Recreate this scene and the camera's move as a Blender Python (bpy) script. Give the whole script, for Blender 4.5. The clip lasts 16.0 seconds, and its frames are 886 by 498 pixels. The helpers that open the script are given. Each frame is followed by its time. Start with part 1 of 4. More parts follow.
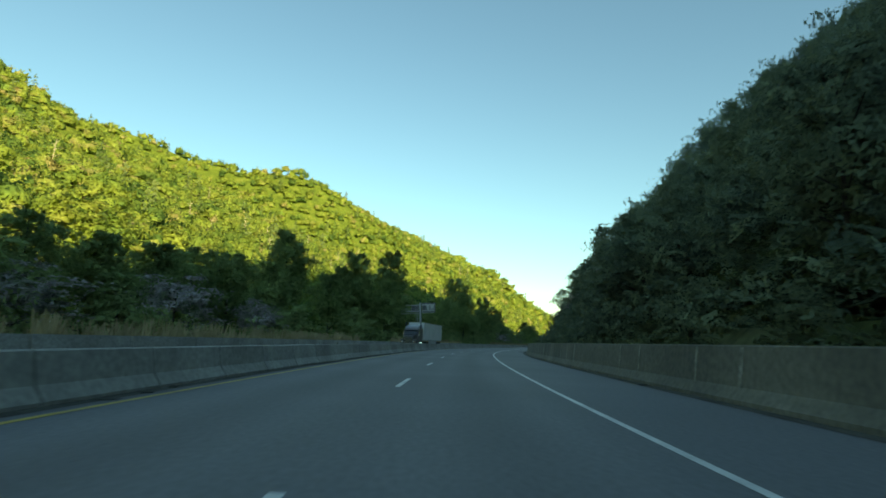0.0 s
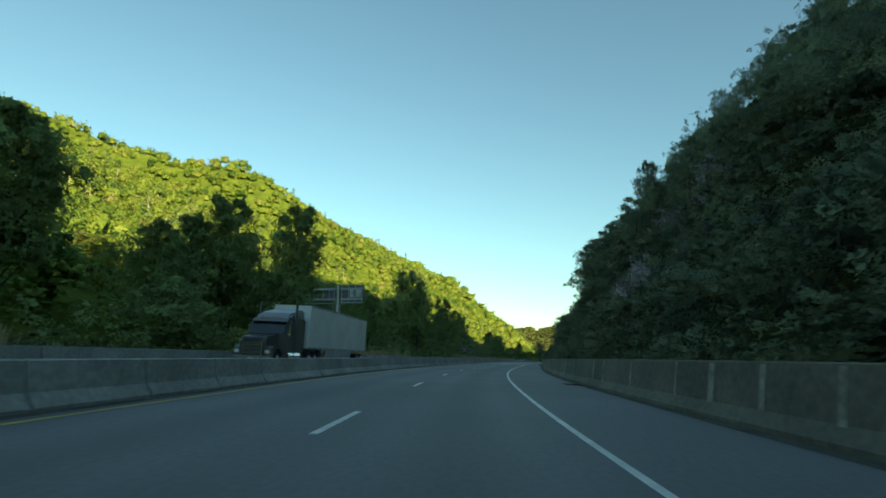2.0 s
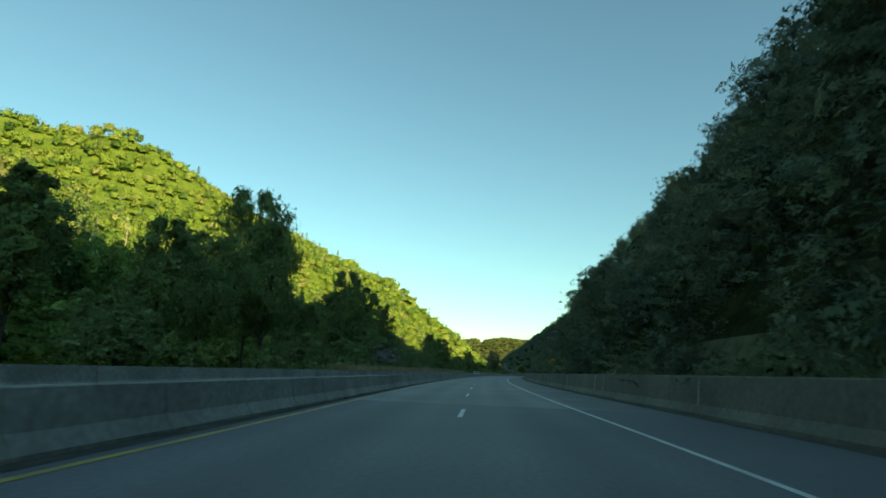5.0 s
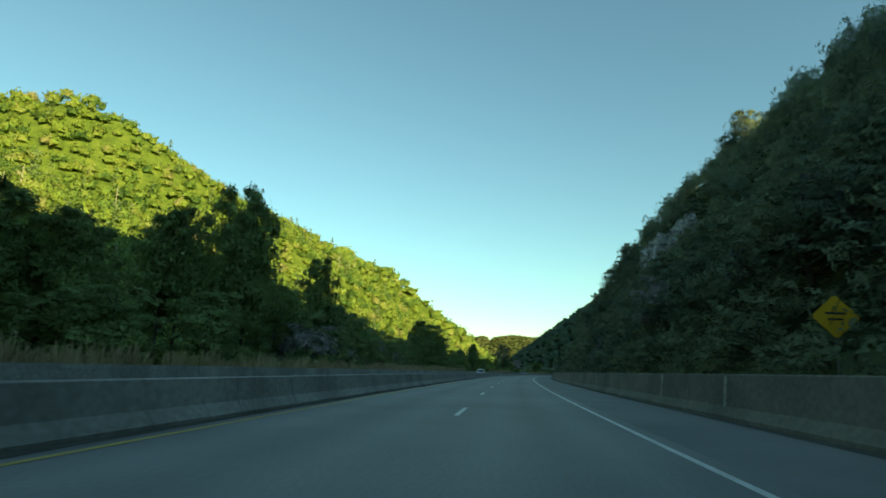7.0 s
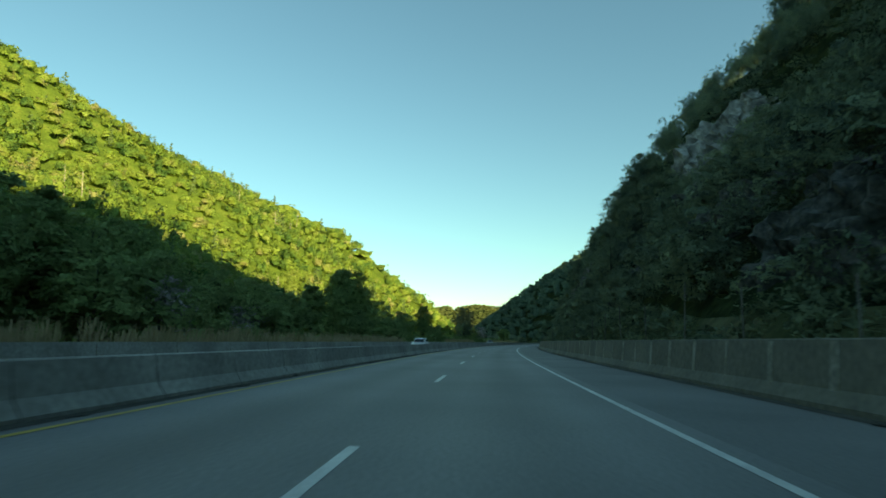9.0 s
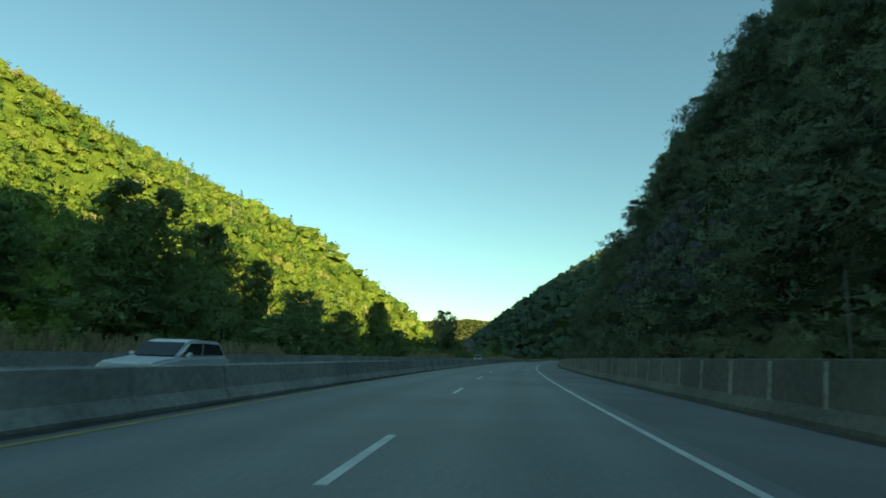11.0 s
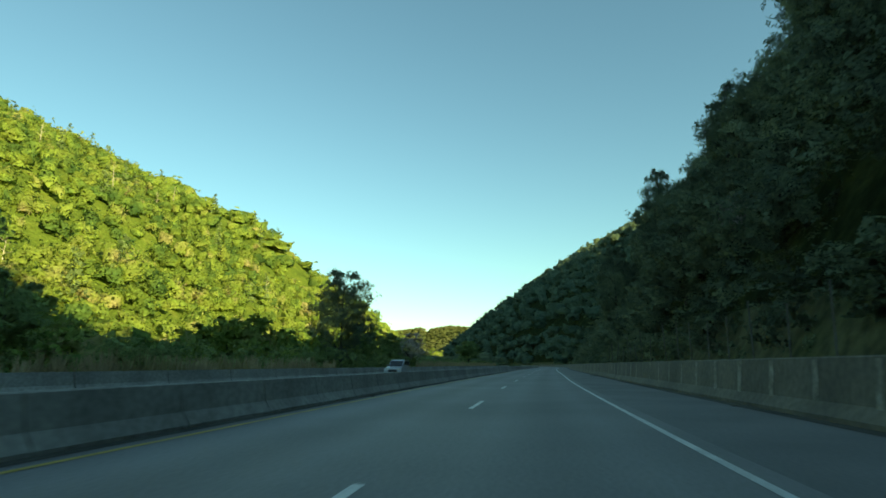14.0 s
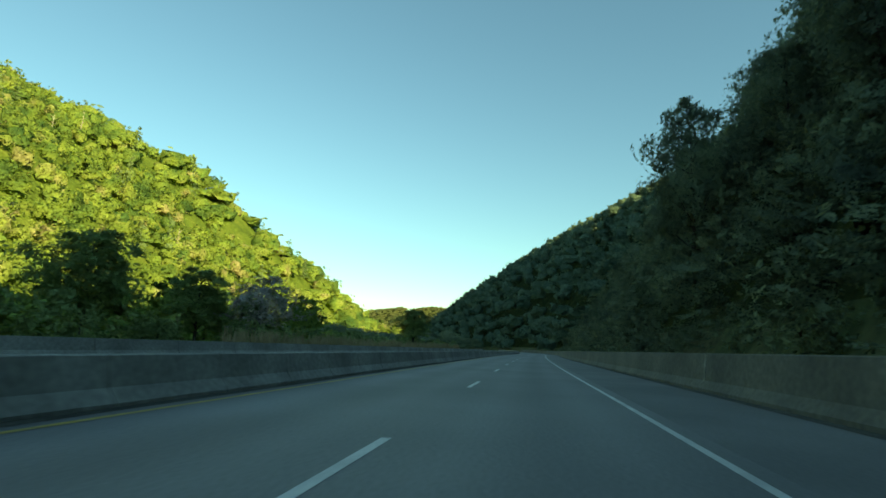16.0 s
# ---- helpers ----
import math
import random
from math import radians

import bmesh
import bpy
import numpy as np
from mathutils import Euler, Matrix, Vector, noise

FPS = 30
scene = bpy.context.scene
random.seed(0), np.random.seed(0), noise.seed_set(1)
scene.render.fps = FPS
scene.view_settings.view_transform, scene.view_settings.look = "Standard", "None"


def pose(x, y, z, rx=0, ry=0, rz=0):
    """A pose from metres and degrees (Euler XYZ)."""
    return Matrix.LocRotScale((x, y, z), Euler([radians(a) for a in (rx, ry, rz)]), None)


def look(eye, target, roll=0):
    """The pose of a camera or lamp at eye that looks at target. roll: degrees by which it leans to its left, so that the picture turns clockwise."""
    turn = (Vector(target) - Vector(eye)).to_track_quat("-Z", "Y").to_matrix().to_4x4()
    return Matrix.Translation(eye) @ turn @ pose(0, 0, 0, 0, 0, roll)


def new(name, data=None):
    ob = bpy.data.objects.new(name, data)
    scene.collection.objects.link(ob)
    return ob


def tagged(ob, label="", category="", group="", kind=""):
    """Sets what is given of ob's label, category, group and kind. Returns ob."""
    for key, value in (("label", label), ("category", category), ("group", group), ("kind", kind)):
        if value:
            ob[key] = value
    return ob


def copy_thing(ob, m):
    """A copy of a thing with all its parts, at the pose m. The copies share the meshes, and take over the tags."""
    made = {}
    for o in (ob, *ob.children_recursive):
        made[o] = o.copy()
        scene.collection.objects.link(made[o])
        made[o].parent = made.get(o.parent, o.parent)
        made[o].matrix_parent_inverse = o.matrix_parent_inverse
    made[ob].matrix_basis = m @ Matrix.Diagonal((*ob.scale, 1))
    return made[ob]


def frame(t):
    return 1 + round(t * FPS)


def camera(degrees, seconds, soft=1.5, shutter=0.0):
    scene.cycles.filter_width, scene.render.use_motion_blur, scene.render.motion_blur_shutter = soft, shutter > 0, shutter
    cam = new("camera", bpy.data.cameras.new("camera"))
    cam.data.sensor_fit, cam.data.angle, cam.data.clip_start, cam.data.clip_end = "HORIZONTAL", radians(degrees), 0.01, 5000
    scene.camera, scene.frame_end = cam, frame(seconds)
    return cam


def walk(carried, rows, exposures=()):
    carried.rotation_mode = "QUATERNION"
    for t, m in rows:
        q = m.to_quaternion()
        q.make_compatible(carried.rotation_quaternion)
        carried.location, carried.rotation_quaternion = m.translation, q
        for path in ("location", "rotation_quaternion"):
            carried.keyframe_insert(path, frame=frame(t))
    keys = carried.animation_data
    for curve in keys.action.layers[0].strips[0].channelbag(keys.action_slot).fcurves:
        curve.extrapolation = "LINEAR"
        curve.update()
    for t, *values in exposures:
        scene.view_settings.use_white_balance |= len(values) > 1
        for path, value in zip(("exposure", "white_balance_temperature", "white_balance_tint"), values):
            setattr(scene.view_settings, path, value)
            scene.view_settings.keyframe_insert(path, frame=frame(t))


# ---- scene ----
cam = camera(76.27, 16.0, soft=1.6, shutter=0.12)
EYE = 1.069
EXPOSURES = [(0.0, 1.6, 14500, -12), (3.0, 1.46, 13600, -16), (6.5, 1.46, 14200, -19), (11.0, 1.47, 14400, -20), (16.0, 1.52, 14400, -20)]
ROWS = [  # seconds, x, y, yaw, pitch, roll
    (0.0, 0.0, 0.0, -1.02, 9.3, -2.29),
    (0.5, 0.47, 13.09, -2.71, 9.99, -0.29),
    (1.0, 1.27, 26.51, -3.6, 9.64, -1.64),
    (1.5, 2.43, 40.24, -4.03, 10.97, -2.09),
    (2.0, 3.96, 54.27, -5.34, 10.72, -2.66),
    (2.5, 5.88, 68.6, -6.42, 12.07, -2.39),
    (3.0, 8.2, 83.21, -7.81, 11.28, -2.86),
    (3.5, 10.92, 98.1, -9.06, 12.39, -2.44),
    (4.0, 14.06, 113.25, -10.61, 12.14, -2.89),
    (4.5, 17.55, 128.45, -10.88, 12.17, -2.58),
    (5, 21.29, 143.5, -10.92, 12.2, -2.28),
    (5.5, 25.18, 158.43, -10.78, 12.23, -1.98),
    (6, 29.19, 173.23, -10.63, 12.27, -1.68),
    (6.5, 33.27, 187.92, -10.55, 12.3, -1.38),
    (7.0, 37.45, 202.49, -10.06, 12.01, -2.25),
    (7.5, 41.73, 216.95, -9.81, 12.39, -2.43),
    (8.0, 46.11, 231.28, -10.22, 11.99, -2.51),
    (8.5, 50.55, 245.51, -13.02, 10.86, -1.61),
    (9.0, 55.05, 259.68, -13.56, 9.22, -1.11),
    (9.5, 59.62, 273.78, -13.62, 9.6, -1.3),
    (10, 64.31, 287.78, -13.86, 9.98, -1.49),
    (10.5, 69.16, 301.68, -14.21, 10.35, -1.68),
    (11, 74.16, 315.47, -14.5, 10.73, -1.87),
    (11.5, 79.32, 329.16, -14.71, 11.11, -2.06),
    (12.0, 84.63, 342.73, -15.19, 10.58, -1.97),
    (12.5, 90.11, 356.24, -16.12, 10.87, -1.72),
    (13.0, 95.8, 369.74, -15.82, 11.42, -1.12),
    (13.5, 101.68, 383.2, -15.37, 10.84, -0.61),
    (14.0, 107.76, 396.65, -15.88, 11.58, -0.13),
    (14.5, 114.03, 410.07, -16.37, 10.95, -0.38),
    (15.0, 120.46, 423.48, -17.69, 10.19, -1.42),
    (15.5, 127.01, 436.9, -18.33, 10.57, -2.28),
    (16.0, 133.65, 450.33, -17.62, 9.81, -2.6),
]
walk(cam, [(t, pose(x, y, EYE, 90 + pitch, roll, yaw)) for t, x, y, yaw, pitch, roll in ROWS], EXPOSURES)

HEAD = 1.356
BEND = [3.204, 3.049, 2.905, 2.686, 2.356, 1.108, 0.705, 1.184, 0.557, 0.742, 1.594, 1.396, 1.514, 1.56, 1.334, 0.672, 0.459, 0.45, 0.446, 0.444, 0.1, -1.4, -2.6, -2.6, -2.6, -2.6, -2.6, -2.4, -2.2, -2.0, -1.6, -1.0, 0.0]  # degrees to the right in every 30 m
DRIFT = [0.58, 0.24, -0.28, -0.06, 0.74, 1.41, 0.88, 0.58, 0.37, 0.4, 0.36, 0.22, 0.17, 0.1, 0.1, 0.01, 0.11, -0.22, -0.51, -0.87, -1.07]  # the lane against the path, every 30 m
DASH_START = 1.01

# ---------------------------------------------------------------- sky and sun
SUN_AZ, SUN_EL = 155.0, 20.6               # compass bearing from +y towards +x, and height
world = bpy.data.worlds.new("sky")
scene.world = world
world.use_nodes = True
_n = world.node_tree.nodes
_sky = _n.new("ShaderNodeTexSky")
_sky.sky_type, _sky.sun_disc = "NISHITA", False
_sky.sun_elevation, _sky.sun_rotation = radians(SUN_EL), radians(SUN_AZ)
_sky.air_density, _sky.dust_density, _sky.ozone_density = 1.2, 0.0, 7.8
_n["Background"].inputs["Strength"].default_value = 0.098
world.node_tree.links.new(_sky.outputs[0], _n["Background"].inputs["Color"])
_sun = new("sun", bpy.data.lights.new("sun", "SUN"))
_sun.data.energy, _sun.data.angle, _sun.data.color = 5.0, radians(0.53), (1.0, 0.91, 0.74)
_sun.matrix_world = look((0, 0, 0), (-math.sin(radians(SUN_AZ)) * math.cos(radians(SUN_EL)), -math.cos(radians(SUN_AZ)) * math.cos(radians(SUN_EL)), -math.sin(radians(SUN_EL))))

LEFT_RISE = 0.53
LEFT_Y = (0, 80, 160, 240, 320, 400, 480, 560, 640, 720, 800, 880, 960, 1040, 1120, 1220, 1350, 1500)
LEFT_TOES = (36, 37, 40, 47, 62, 89, 84, 93, 102, 100, 73, 56, 50, 45, 45, 45, 45, 45)
LEFT_CAP = (278, 276, 269, 257, 234, 209, 179, 137, 154, 120, 104, 188, 212, 235, 248, 249, 249, 250)
LEFT_GAIN = (0.80, 0.81, 0.81, 0.84, 0.95, 1.23, 1.07, 1.08, 1.61, 1.45, 1.59, 1.14, 1.04, 1.02, 1.01, 1.01, 1.00, 1.00)
RIGHT_TOE = 8.0
# Values below y 0 are unseen land, raised to block the sun.
RISE_Y = (-140, -40, 0, 40, 80, 115, 150, 185, 220, 255, 290, 320, 350, 385, 420, 450, 480, 520, 560, 640, 720, 800, 900, 1000, 1150, 1300)
RISE = (1.80, 1.60, 1.06, 0.91, 0.87, 1.24, 1.49, 1.39, 1.07, 0.97, 1.27, 1.32, 1.45, 1.74, 1.87, 1.63, 1.48, 1.59, 1.18, 1.32, 1.37, 1.35, 1.07, 1.07, 0.95, 0.80)
CAP_Y = (-300, -120, -60, 0, 40, 80, 120, 160, 200, 240, 285, 330, 375, 420, 465, 510, 555, 600, 700, 800, 900, 1000, 1150)
CAP = (430, 430, 330, 200, 181, 162, 145, 123, 111, 101, 105, 116, 122, 108, 100, 108, 114, 124, 142, 162, 177, 179, 183)
RIGHT_END = (1150.0, 1500.0)
FAR_EYE, FAR_BEARING, FAR_AWAY = (60.0, 270.0), 16.9, 3000.0     # the ridge that closes the valley
FAR_TURN = (-14, -7, -5, -3.9, -3.0, -2.7, -2.35, -2.0, -1.2, 0.0, 1.0, 2.2, 4.0, 7.0, 14)
FAR_TOP = (120, 150, 160, 168, 176, 172, 150, 168, 176, 186, 180, 176, 172, 165, 130)


# ---------------------------------------------------------------- the road's course
S_STEP = 1.0
S0, S1 = -1000.0, 4200.0
_s = np.arange(S0, S1 + 0.5, S_STEP)
_k = np.interp(_s, np.arange(len(BEND)) * 30, np.radians(BEND) / 30)
_k[_s < -90] = 0.0
_psi = np.concatenate([[0], np.cumsum((_k[1:] + _k[:-1]) / 2 * S_STEP)])
_psi += radians(HEAD) - np.interp(0, _s, _psi)
_x = np.concatenate([[0], np.cumsum((np.sin(_psi[1:]) + np.sin(_psi[:-1])) / 2 * S_STEP)])
_y = np.concatenate([[0], np.cumsum((np.cos(_psi[1:]) + np.cos(_psi[:-1])) / 2 * S_STEP)])
_x -= np.interp(0, _s, _x)
_y -= np.interp(0, _s, _y)


_d = np.interp(_s, np.arange(len(DRIFT)) * 30, DRIFT)
_d = np.convolve(np.pad(_d, 10, "edge"), np.ones(21) / 21, "valid")


def at(s, u=0.0, z=0.0):
    """The place s metres along the lane, u metres to its right."""
    h = np.interp(s, _s, _psi)
    u = u + np.interp(s, _s, _d)
    return Vector((np.interp(s, _s, _x) + u * math.cos(h), np.interp(s, _s, _y) - u * math.sin(h), z))


def bearing(s):
    """The lane's turn about z at s, in degrees, for pose()."""
    return -math.degrees(np.interp(s, _s, _psi))


def axis_x(y):
    return np.interp(y, _y, _x)


def axis_cos(y):
    return np.cos(np.interp(y, _y, _psi))


EDGE = 2.0                                 # the white edge line, right of the lane's path
LANE = 3.66
DASH = EDGE - LANE
YELLOW = EDGE - 2 * LANE
RIGHT_WALL = 5.9                           # middle of the wall
MEDIAN = YELLOW - 0.85
FAR_WALL = -15.7
FAR_ROAD = -0.12                           # the other carriageway lies a little lower


def smooth(e0, e1, v):
    t = np.clip((v - e0) / (e1 - e0), 0, 1)
    return t * t * (3 - 2 * t)


def widening(s):
    """The other carriageway swings away, shaped to fit the far car's place in view."""
    return 3.6 * smooth(250, 420, s)


def at_far(s, u=0.0, z=0.0):
    return at(s, u - float(widening(s)), z)


def waves(x, y, seed, size):
    """Soft rolling noise, -1 to 1, as a sum of a few turned sines."""
    r = np.random.RandomState(seed)
    v = np.zeros(np.broadcast(x, y).shape)
    for i in range(7):
        a, p, k = r.uniform(0, math.tau), r.uniform(0, math.tau), r.uniform(0.6, 1.8)
        v = v + np.sin((x * math.cos(a) + y * math.sin(a)) * math.tau / size * k + p)
    return v / 3.5


def land(x, y):
    """The ground's height."""
    w = (x - axis_x(y)) * axis_cos(y)
    d = np.maximum(-w - np.interp(y, LEFT_Y, LEFT_TOES), 0)
    top = np.interp(y, LEFT_Y, LEFT_CAP)
    left = top * np.tanh(d * LEFT_RISE / top)
    left = np.interp(y, LEFT_Y, LEFT_GAIN) * left * (1 + 0.09 * waves(x, y, 3, 420) * smooth(20, 200, d)) + 2.5 * waves(x, y, 5, 60) * smooth(0, 40, d) + 4.0 * waves(x, y, 17, 105) * smooth(50, 110, d)
    left = left + 13 * np.exp(-((y - 640) / 55) ** 2 - ((w + 350) / 60) ** 2)      # a knoll on the crest
    left = left * (1 - smooth(1020, 1400, y))
    e = np.maximum(w - RIGHT_TOE, 0)
    rise = np.interp(y, RISE_Y, RISE)
    cap = np.interp(y, CAP_Y, CAP)
    # The ridge's unseen back falls away so that its shade stays low.
    right = cap * np.tanh(e * rise / cap) * (1 - 0.85 * smooth(250, 560, e))
    right = right * (1 + 0.06 * waves(x, y, 11, 260) * smooth(5, 90, e)) + 1.6 * waves(x, y, 13, 34) * smooth(0, 14, e)
    right = right - 9.0 * smooth(258, 290, y) * (1 - smooth(327, 343, y)) * np.exp(-((w - 38) / 12) ** 2)      # a hollow below the crag, shaped to open the camera's view of it
    b = radians(FAR_BEARING)
    ahead = (x - FAR_EYE[0]) * math.sin(b) + (y - FAR_EYE[1]) * math.cos(b)
    aside = (x - FAR_EYE[0]) * math.cos(b) - (y - FAR_EYE[1]) * math.sin(b)
    right = right * (1 - smooth(*RIGHT_END, y))
    far = np.interp(np.degrees(np.arctan2(aside, np.maximum(ahead, 1.0))), FAR_TURN, FAR_TOP) * np.exp(-((ahead - FAR_AWAY) / 420) ** 2) * smooth(1200, 1700, ahead)
    return np.where(w < 0, left, right) + far - 0.3 + 0.3 * smooth(16.8, 18.5, -w - widening(y)) + 0.25 * smooth(7.3, 8.3, w)


# ---------------------------------------------------------------- materials
def material(name, base, rough=0.8, size=1.0, spread=0.25, bump=0.0, metal=0.0, second=None, fine=None, spec=0.4):
    """A surface: a base colour varied at two scales, with fine relief."""
    m = bpy.data.materials.new(name)
    m.use_nodes = True
    n, l = m.node_tree.nodes, m.node_tree.links
    b = n["Principled BSDF"]
    b.inputs["Roughness"].default_value, b.inputs["Metallic"].default_value = rough, metal
    b.inputs["Specular IOR Level"].default_value = spec
    geo = n.new("ShaderNodeNewGeometry")
    big, small = n.new("ShaderNodeTexNoise"), n.new("ShaderNodeTexNoise")
    big.inputs["Scale"].default_value, big.inputs["Detail"].default_value = 1 / size, 4
    small.inputs["Scale"].default_value, small.inputs["Detail"].default_value = 1 / (fine or size / 14), 3
    for t in (big, small):
        l.new(geo.outputs["Position"], t.inputs["Vector"])
    mix = n.new("ShaderNodeMix")
    mix.data_type = "RGBA"
    second = second or tuple(c * (1 - spread) for c in base)
    mix.inputs["A"].default_value, mix.inputs["B"].default_value = (*base, 1), (*second, 1)
    ramp = n.new("ShaderNodeMapRange")
    ramp.inputs["From Min"].default_value, ramp.inputs["From Max"].default_value = 0.36, 0.64
    l.new(big.outputs["Fac"], ramp.inputs["Value"])
    l.new(ramp.outputs["Result"], mix.inputs["Factor"])
    hsv = n.new("ShaderNodeHueSaturation")
    val = n.new("ShaderNodeMapRange")
    val.inputs["To Min"].default_value, val.inputs["To Max"].default_value = 1 - spread, 1 + spread
    val.inputs["From Min"].default_value, val.inputs["From Max"].default_value = 0.3, 0.7
    l.new(small.outputs["Fac"], val.inputs["Value"])
    l.new(val.outputs["Result"], hsv.inputs["Value"])
    l.new(mix.outputs["Result"], hsv.inputs["Color"])
    l.new(hsv.outputs["Color"], b.inputs["Base Color"])
    if bump:
        bn = n.new("ShaderNodeBump")
        bn.inputs["Strength"].default_value, bn.inputs["Distance"].default_value = 0.6, bump
        l.new(small.outputs["Fac"], bn.inputs["Height"])
        l.new(bn.outputs["Normal"], b.inputs["Normal"])
    return m


def foliage(name, colours, patch=9.0, glow=0.45, leaf=0.0, gaps=0.0):
    """Leaves: colours that differ from tree to tree and from leaf to leaf, with light passing through."""
    m = bpy.data.materials.new(name)
    m.use_nodes = True
    n, l = m.node_tree.nodes, m.node_tree.links
    n.remove(n["Principled BSDF"])
    geo = n.new("ShaderNodeNewGeometry")
    noise_ = n.new("ShaderNodeTexNoise")
    noise_.inputs["Scale"].default_value, noise_.inputs["Detail"].default_value = 1 / patch, 2
    l.new(geo.outputs["Position"], noise_.inputs["Vector"])
    ramp = n.new("ShaderNodeValToRGB")
    e = ramp.color_ramp.elements
    for i, c in enumerate(colours):
        p = 0.3 + 0.4 * i / (len(colours) - 1)
        q = e[i] if i < 2 else e.new(p)
        q.position, q.color = p, (*c, 1)
    l.new(noise_.outputs["Fac"], ramp.inputs["Fac"])
    hsv = n.new("ShaderNodeHueSaturation")
    val = n.new("ShaderNodeMapRange")
    val.inputs["To Min"].default_value, val.inputs["To Max"].default_value = 0.88, 1.12
    l.new(geo.outputs["Random Per Island"], val.inputs["Value"])
    l.new(val.outputs["Result"], hsv.inputs["Value"])
    l.new(ramp.outputs["Color"], hsv.inputs["Color"])
    d, t, mx = n.new("ShaderNodeBsdfDiffuse"), n.new("ShaderNodeBsdfTranslucent"), n.new("ShaderNodeMixShader")
    colour = hsv.outputs["Color"]
    if leaf:
        fine, tone, vary, bump = n.new("ShaderNodeTexNoise"), n.new("ShaderNodeMapRange"), n.new("ShaderNodeHueSaturation"), n.new("ShaderNodeBump")
        fine.inputs["Scale"].default_value, fine.inputs["Detail"].default_value = 1 / leaf, 3
        l.new(geo.outputs["Position"], fine.inputs["Vector"])
        tone.inputs["From Min"].default_value, tone.inputs["From Max"].default_value = 0.3, 0.7
        tone.inputs["To Min"].default_value, tone.inputs["To Max"].default_value = 0.7, 1.35
        l.new(fine.outputs["Fac"], tone.inputs["Value"])
        l.new(tone.outputs["Result"], vary.inputs["Value"])
        l.new(colour, vary.inputs["Color"])
        colour = vary.outputs["Color"]
        bump.inputs["Strength"].default_value, bump.inputs["Distance"].default_value = 0.8, leaf * 0.7
        l.new(fine.outputs["Fac"], bump.inputs["Height"])
        for q in (d, t):
            l.new(bump.outputs["Normal"], q.inputs["Normal"])
    l.new(colour, d.inputs["Color"])
    l.new(colour, t.inputs["Color"])
    mx.inputs["Fac"].default_value = glow
    l.new(d.outputs[0], mx.inputs[1])
    l.new(t.outputs[0], mx.inputs[2])
    out = mx
    if gaps:
        gap, hole, cut = n.new("ShaderNodeMath"), n.new("ShaderNodeBsdfTransparent"), n.new("ShaderNodeMixShader")
        gap.operation = "LESS_THAN"
        gap.inputs[1].default_value = gaps
        l.new(fine.outputs["Fac"], gap.inputs[0])
        l.new(gap.outputs[0], cut.inputs["Fac"])
        l.new(mx.outputs[0], cut.inputs[1])
        l.new(hole.outputs[0], cut.inputs[2])
        out = cut
    l.new(out.outputs[0], n["Material Output"].inputs["Surface"])
    return m


ASPHALT = material("asphalt", (0.20, 0.196, 0.19), 0.7, 6.0, 0.16, 0.004, second=(0.155, 0.152, 0.148), fine=0.06)
# Darker copy of the asphalt; the first stretch's deeper shade is in its colour.
SHADE_ASPHALT = material("asphalt darkened for shade", (0.145, 0.146, 0.15), 0.75, 9.0, 0.16, 0.005, second=(0.112, 0.113, 0.117), fine=0.09)
OLD_ASPHALT = material("darker shoulder asphalt", (0.18, 0.176, 0.17), 0.8, 4.0, 0.16, 0.005, second=(0.135, 0.132, 0.128), fine=0.06)
CONCRETE = material("concrete", (0.38, 0.37, 0.33), 0.85, 2.5, 0.22, 0.004, second=(0.25, 0.24, 0.215), fine=0.12)
WALL_CONCRETE = material("weathered wall concrete", (0.19, 0.175, 0.135), 0.9, 3.0, 0.22, 0.004, second=(0.12, 0.112, 0.088), fine=0.15)
PALE_CONCRETE = material("pale streaked concrete", (0.34, 0.325, 0.27), 0.9, 0.5, 0.3, 0.003, second=(0.19, 0.18, 0.14), fine=0.1)
WHITE_LINE = material("white road paint", (0.66, 0.66, 0.62), 0.6, 0.8, 0.12, 0.002, second=(0.50, 0.50, 0.48))
YELLOW_LINE = material("yellow road paint", (0.55, 0.36, 0.06), 0.6, 0.8, 0.15, 0.002, second=(0.38, 0.27, 0.08))
GUTTER = material("gutter dirt", (0.045, 0.042, 0.035), 0.95, 1.5, 0.3, 0.01, second=(0.08, 0.075, 0.06), fine=0.08)
# Earth lightened so that it bounces light up into the shrubs.
EARTH = material("verge ground lightened for bounce", (0.12, 0.115, 0.06), 0.95, 5.0, 0.4, 0.1, second=(0.07, 0.09, 0.035), fine=0.6, spec=0.1)
STONE = material("pale limestone", (0.40, 0.39, 0.365), 0.95, 2.0, 0.45, 0.15, second=(0.09, 0.09, 0.08), fine=0.5, spec=0.15)
BARK = material("bark", (0.11, 0.085, 0.06), 0.95, 0.8, 0.35, 0.02, second=(0.06, 0.05, 0.04), fine=0.08)
PALE_BARK = material("bleached wood", (0.42, 0.38, 0.32), 0.9, 0.8, 0.2, 0.01, second=(0.30, 0.27, 0.23), fine=0.08)
DRY_GRASS = foliage("dry grass", [(0.34, 0.26, 0.15), (0.48, 0.37, 0.23), (0.28, 0.24, 0.11)], 4.0, 0.3)
# Blue is raised in these greens to stand in for haze.
LEAVES_HILL = foliage("spring leaves", [(0.085, 0.165, 0.06), (0.17, 0.27, 0.085), (0.28, 0.375, 0.10), (0.33, 0.40, 0.12), (0.44, 0.40, 0.21)], 14.0, 0.62, leaf=0.8, gaps=0.4)
LEAVES_HERO = foliage("deep green leaves", [(0.2, 0.28, 0.115), (0.27, 0.36, 0.14), (0.33, 0.41, 0.165)], 4.0, 0.5, leaf=0.2, gaps=0.48)
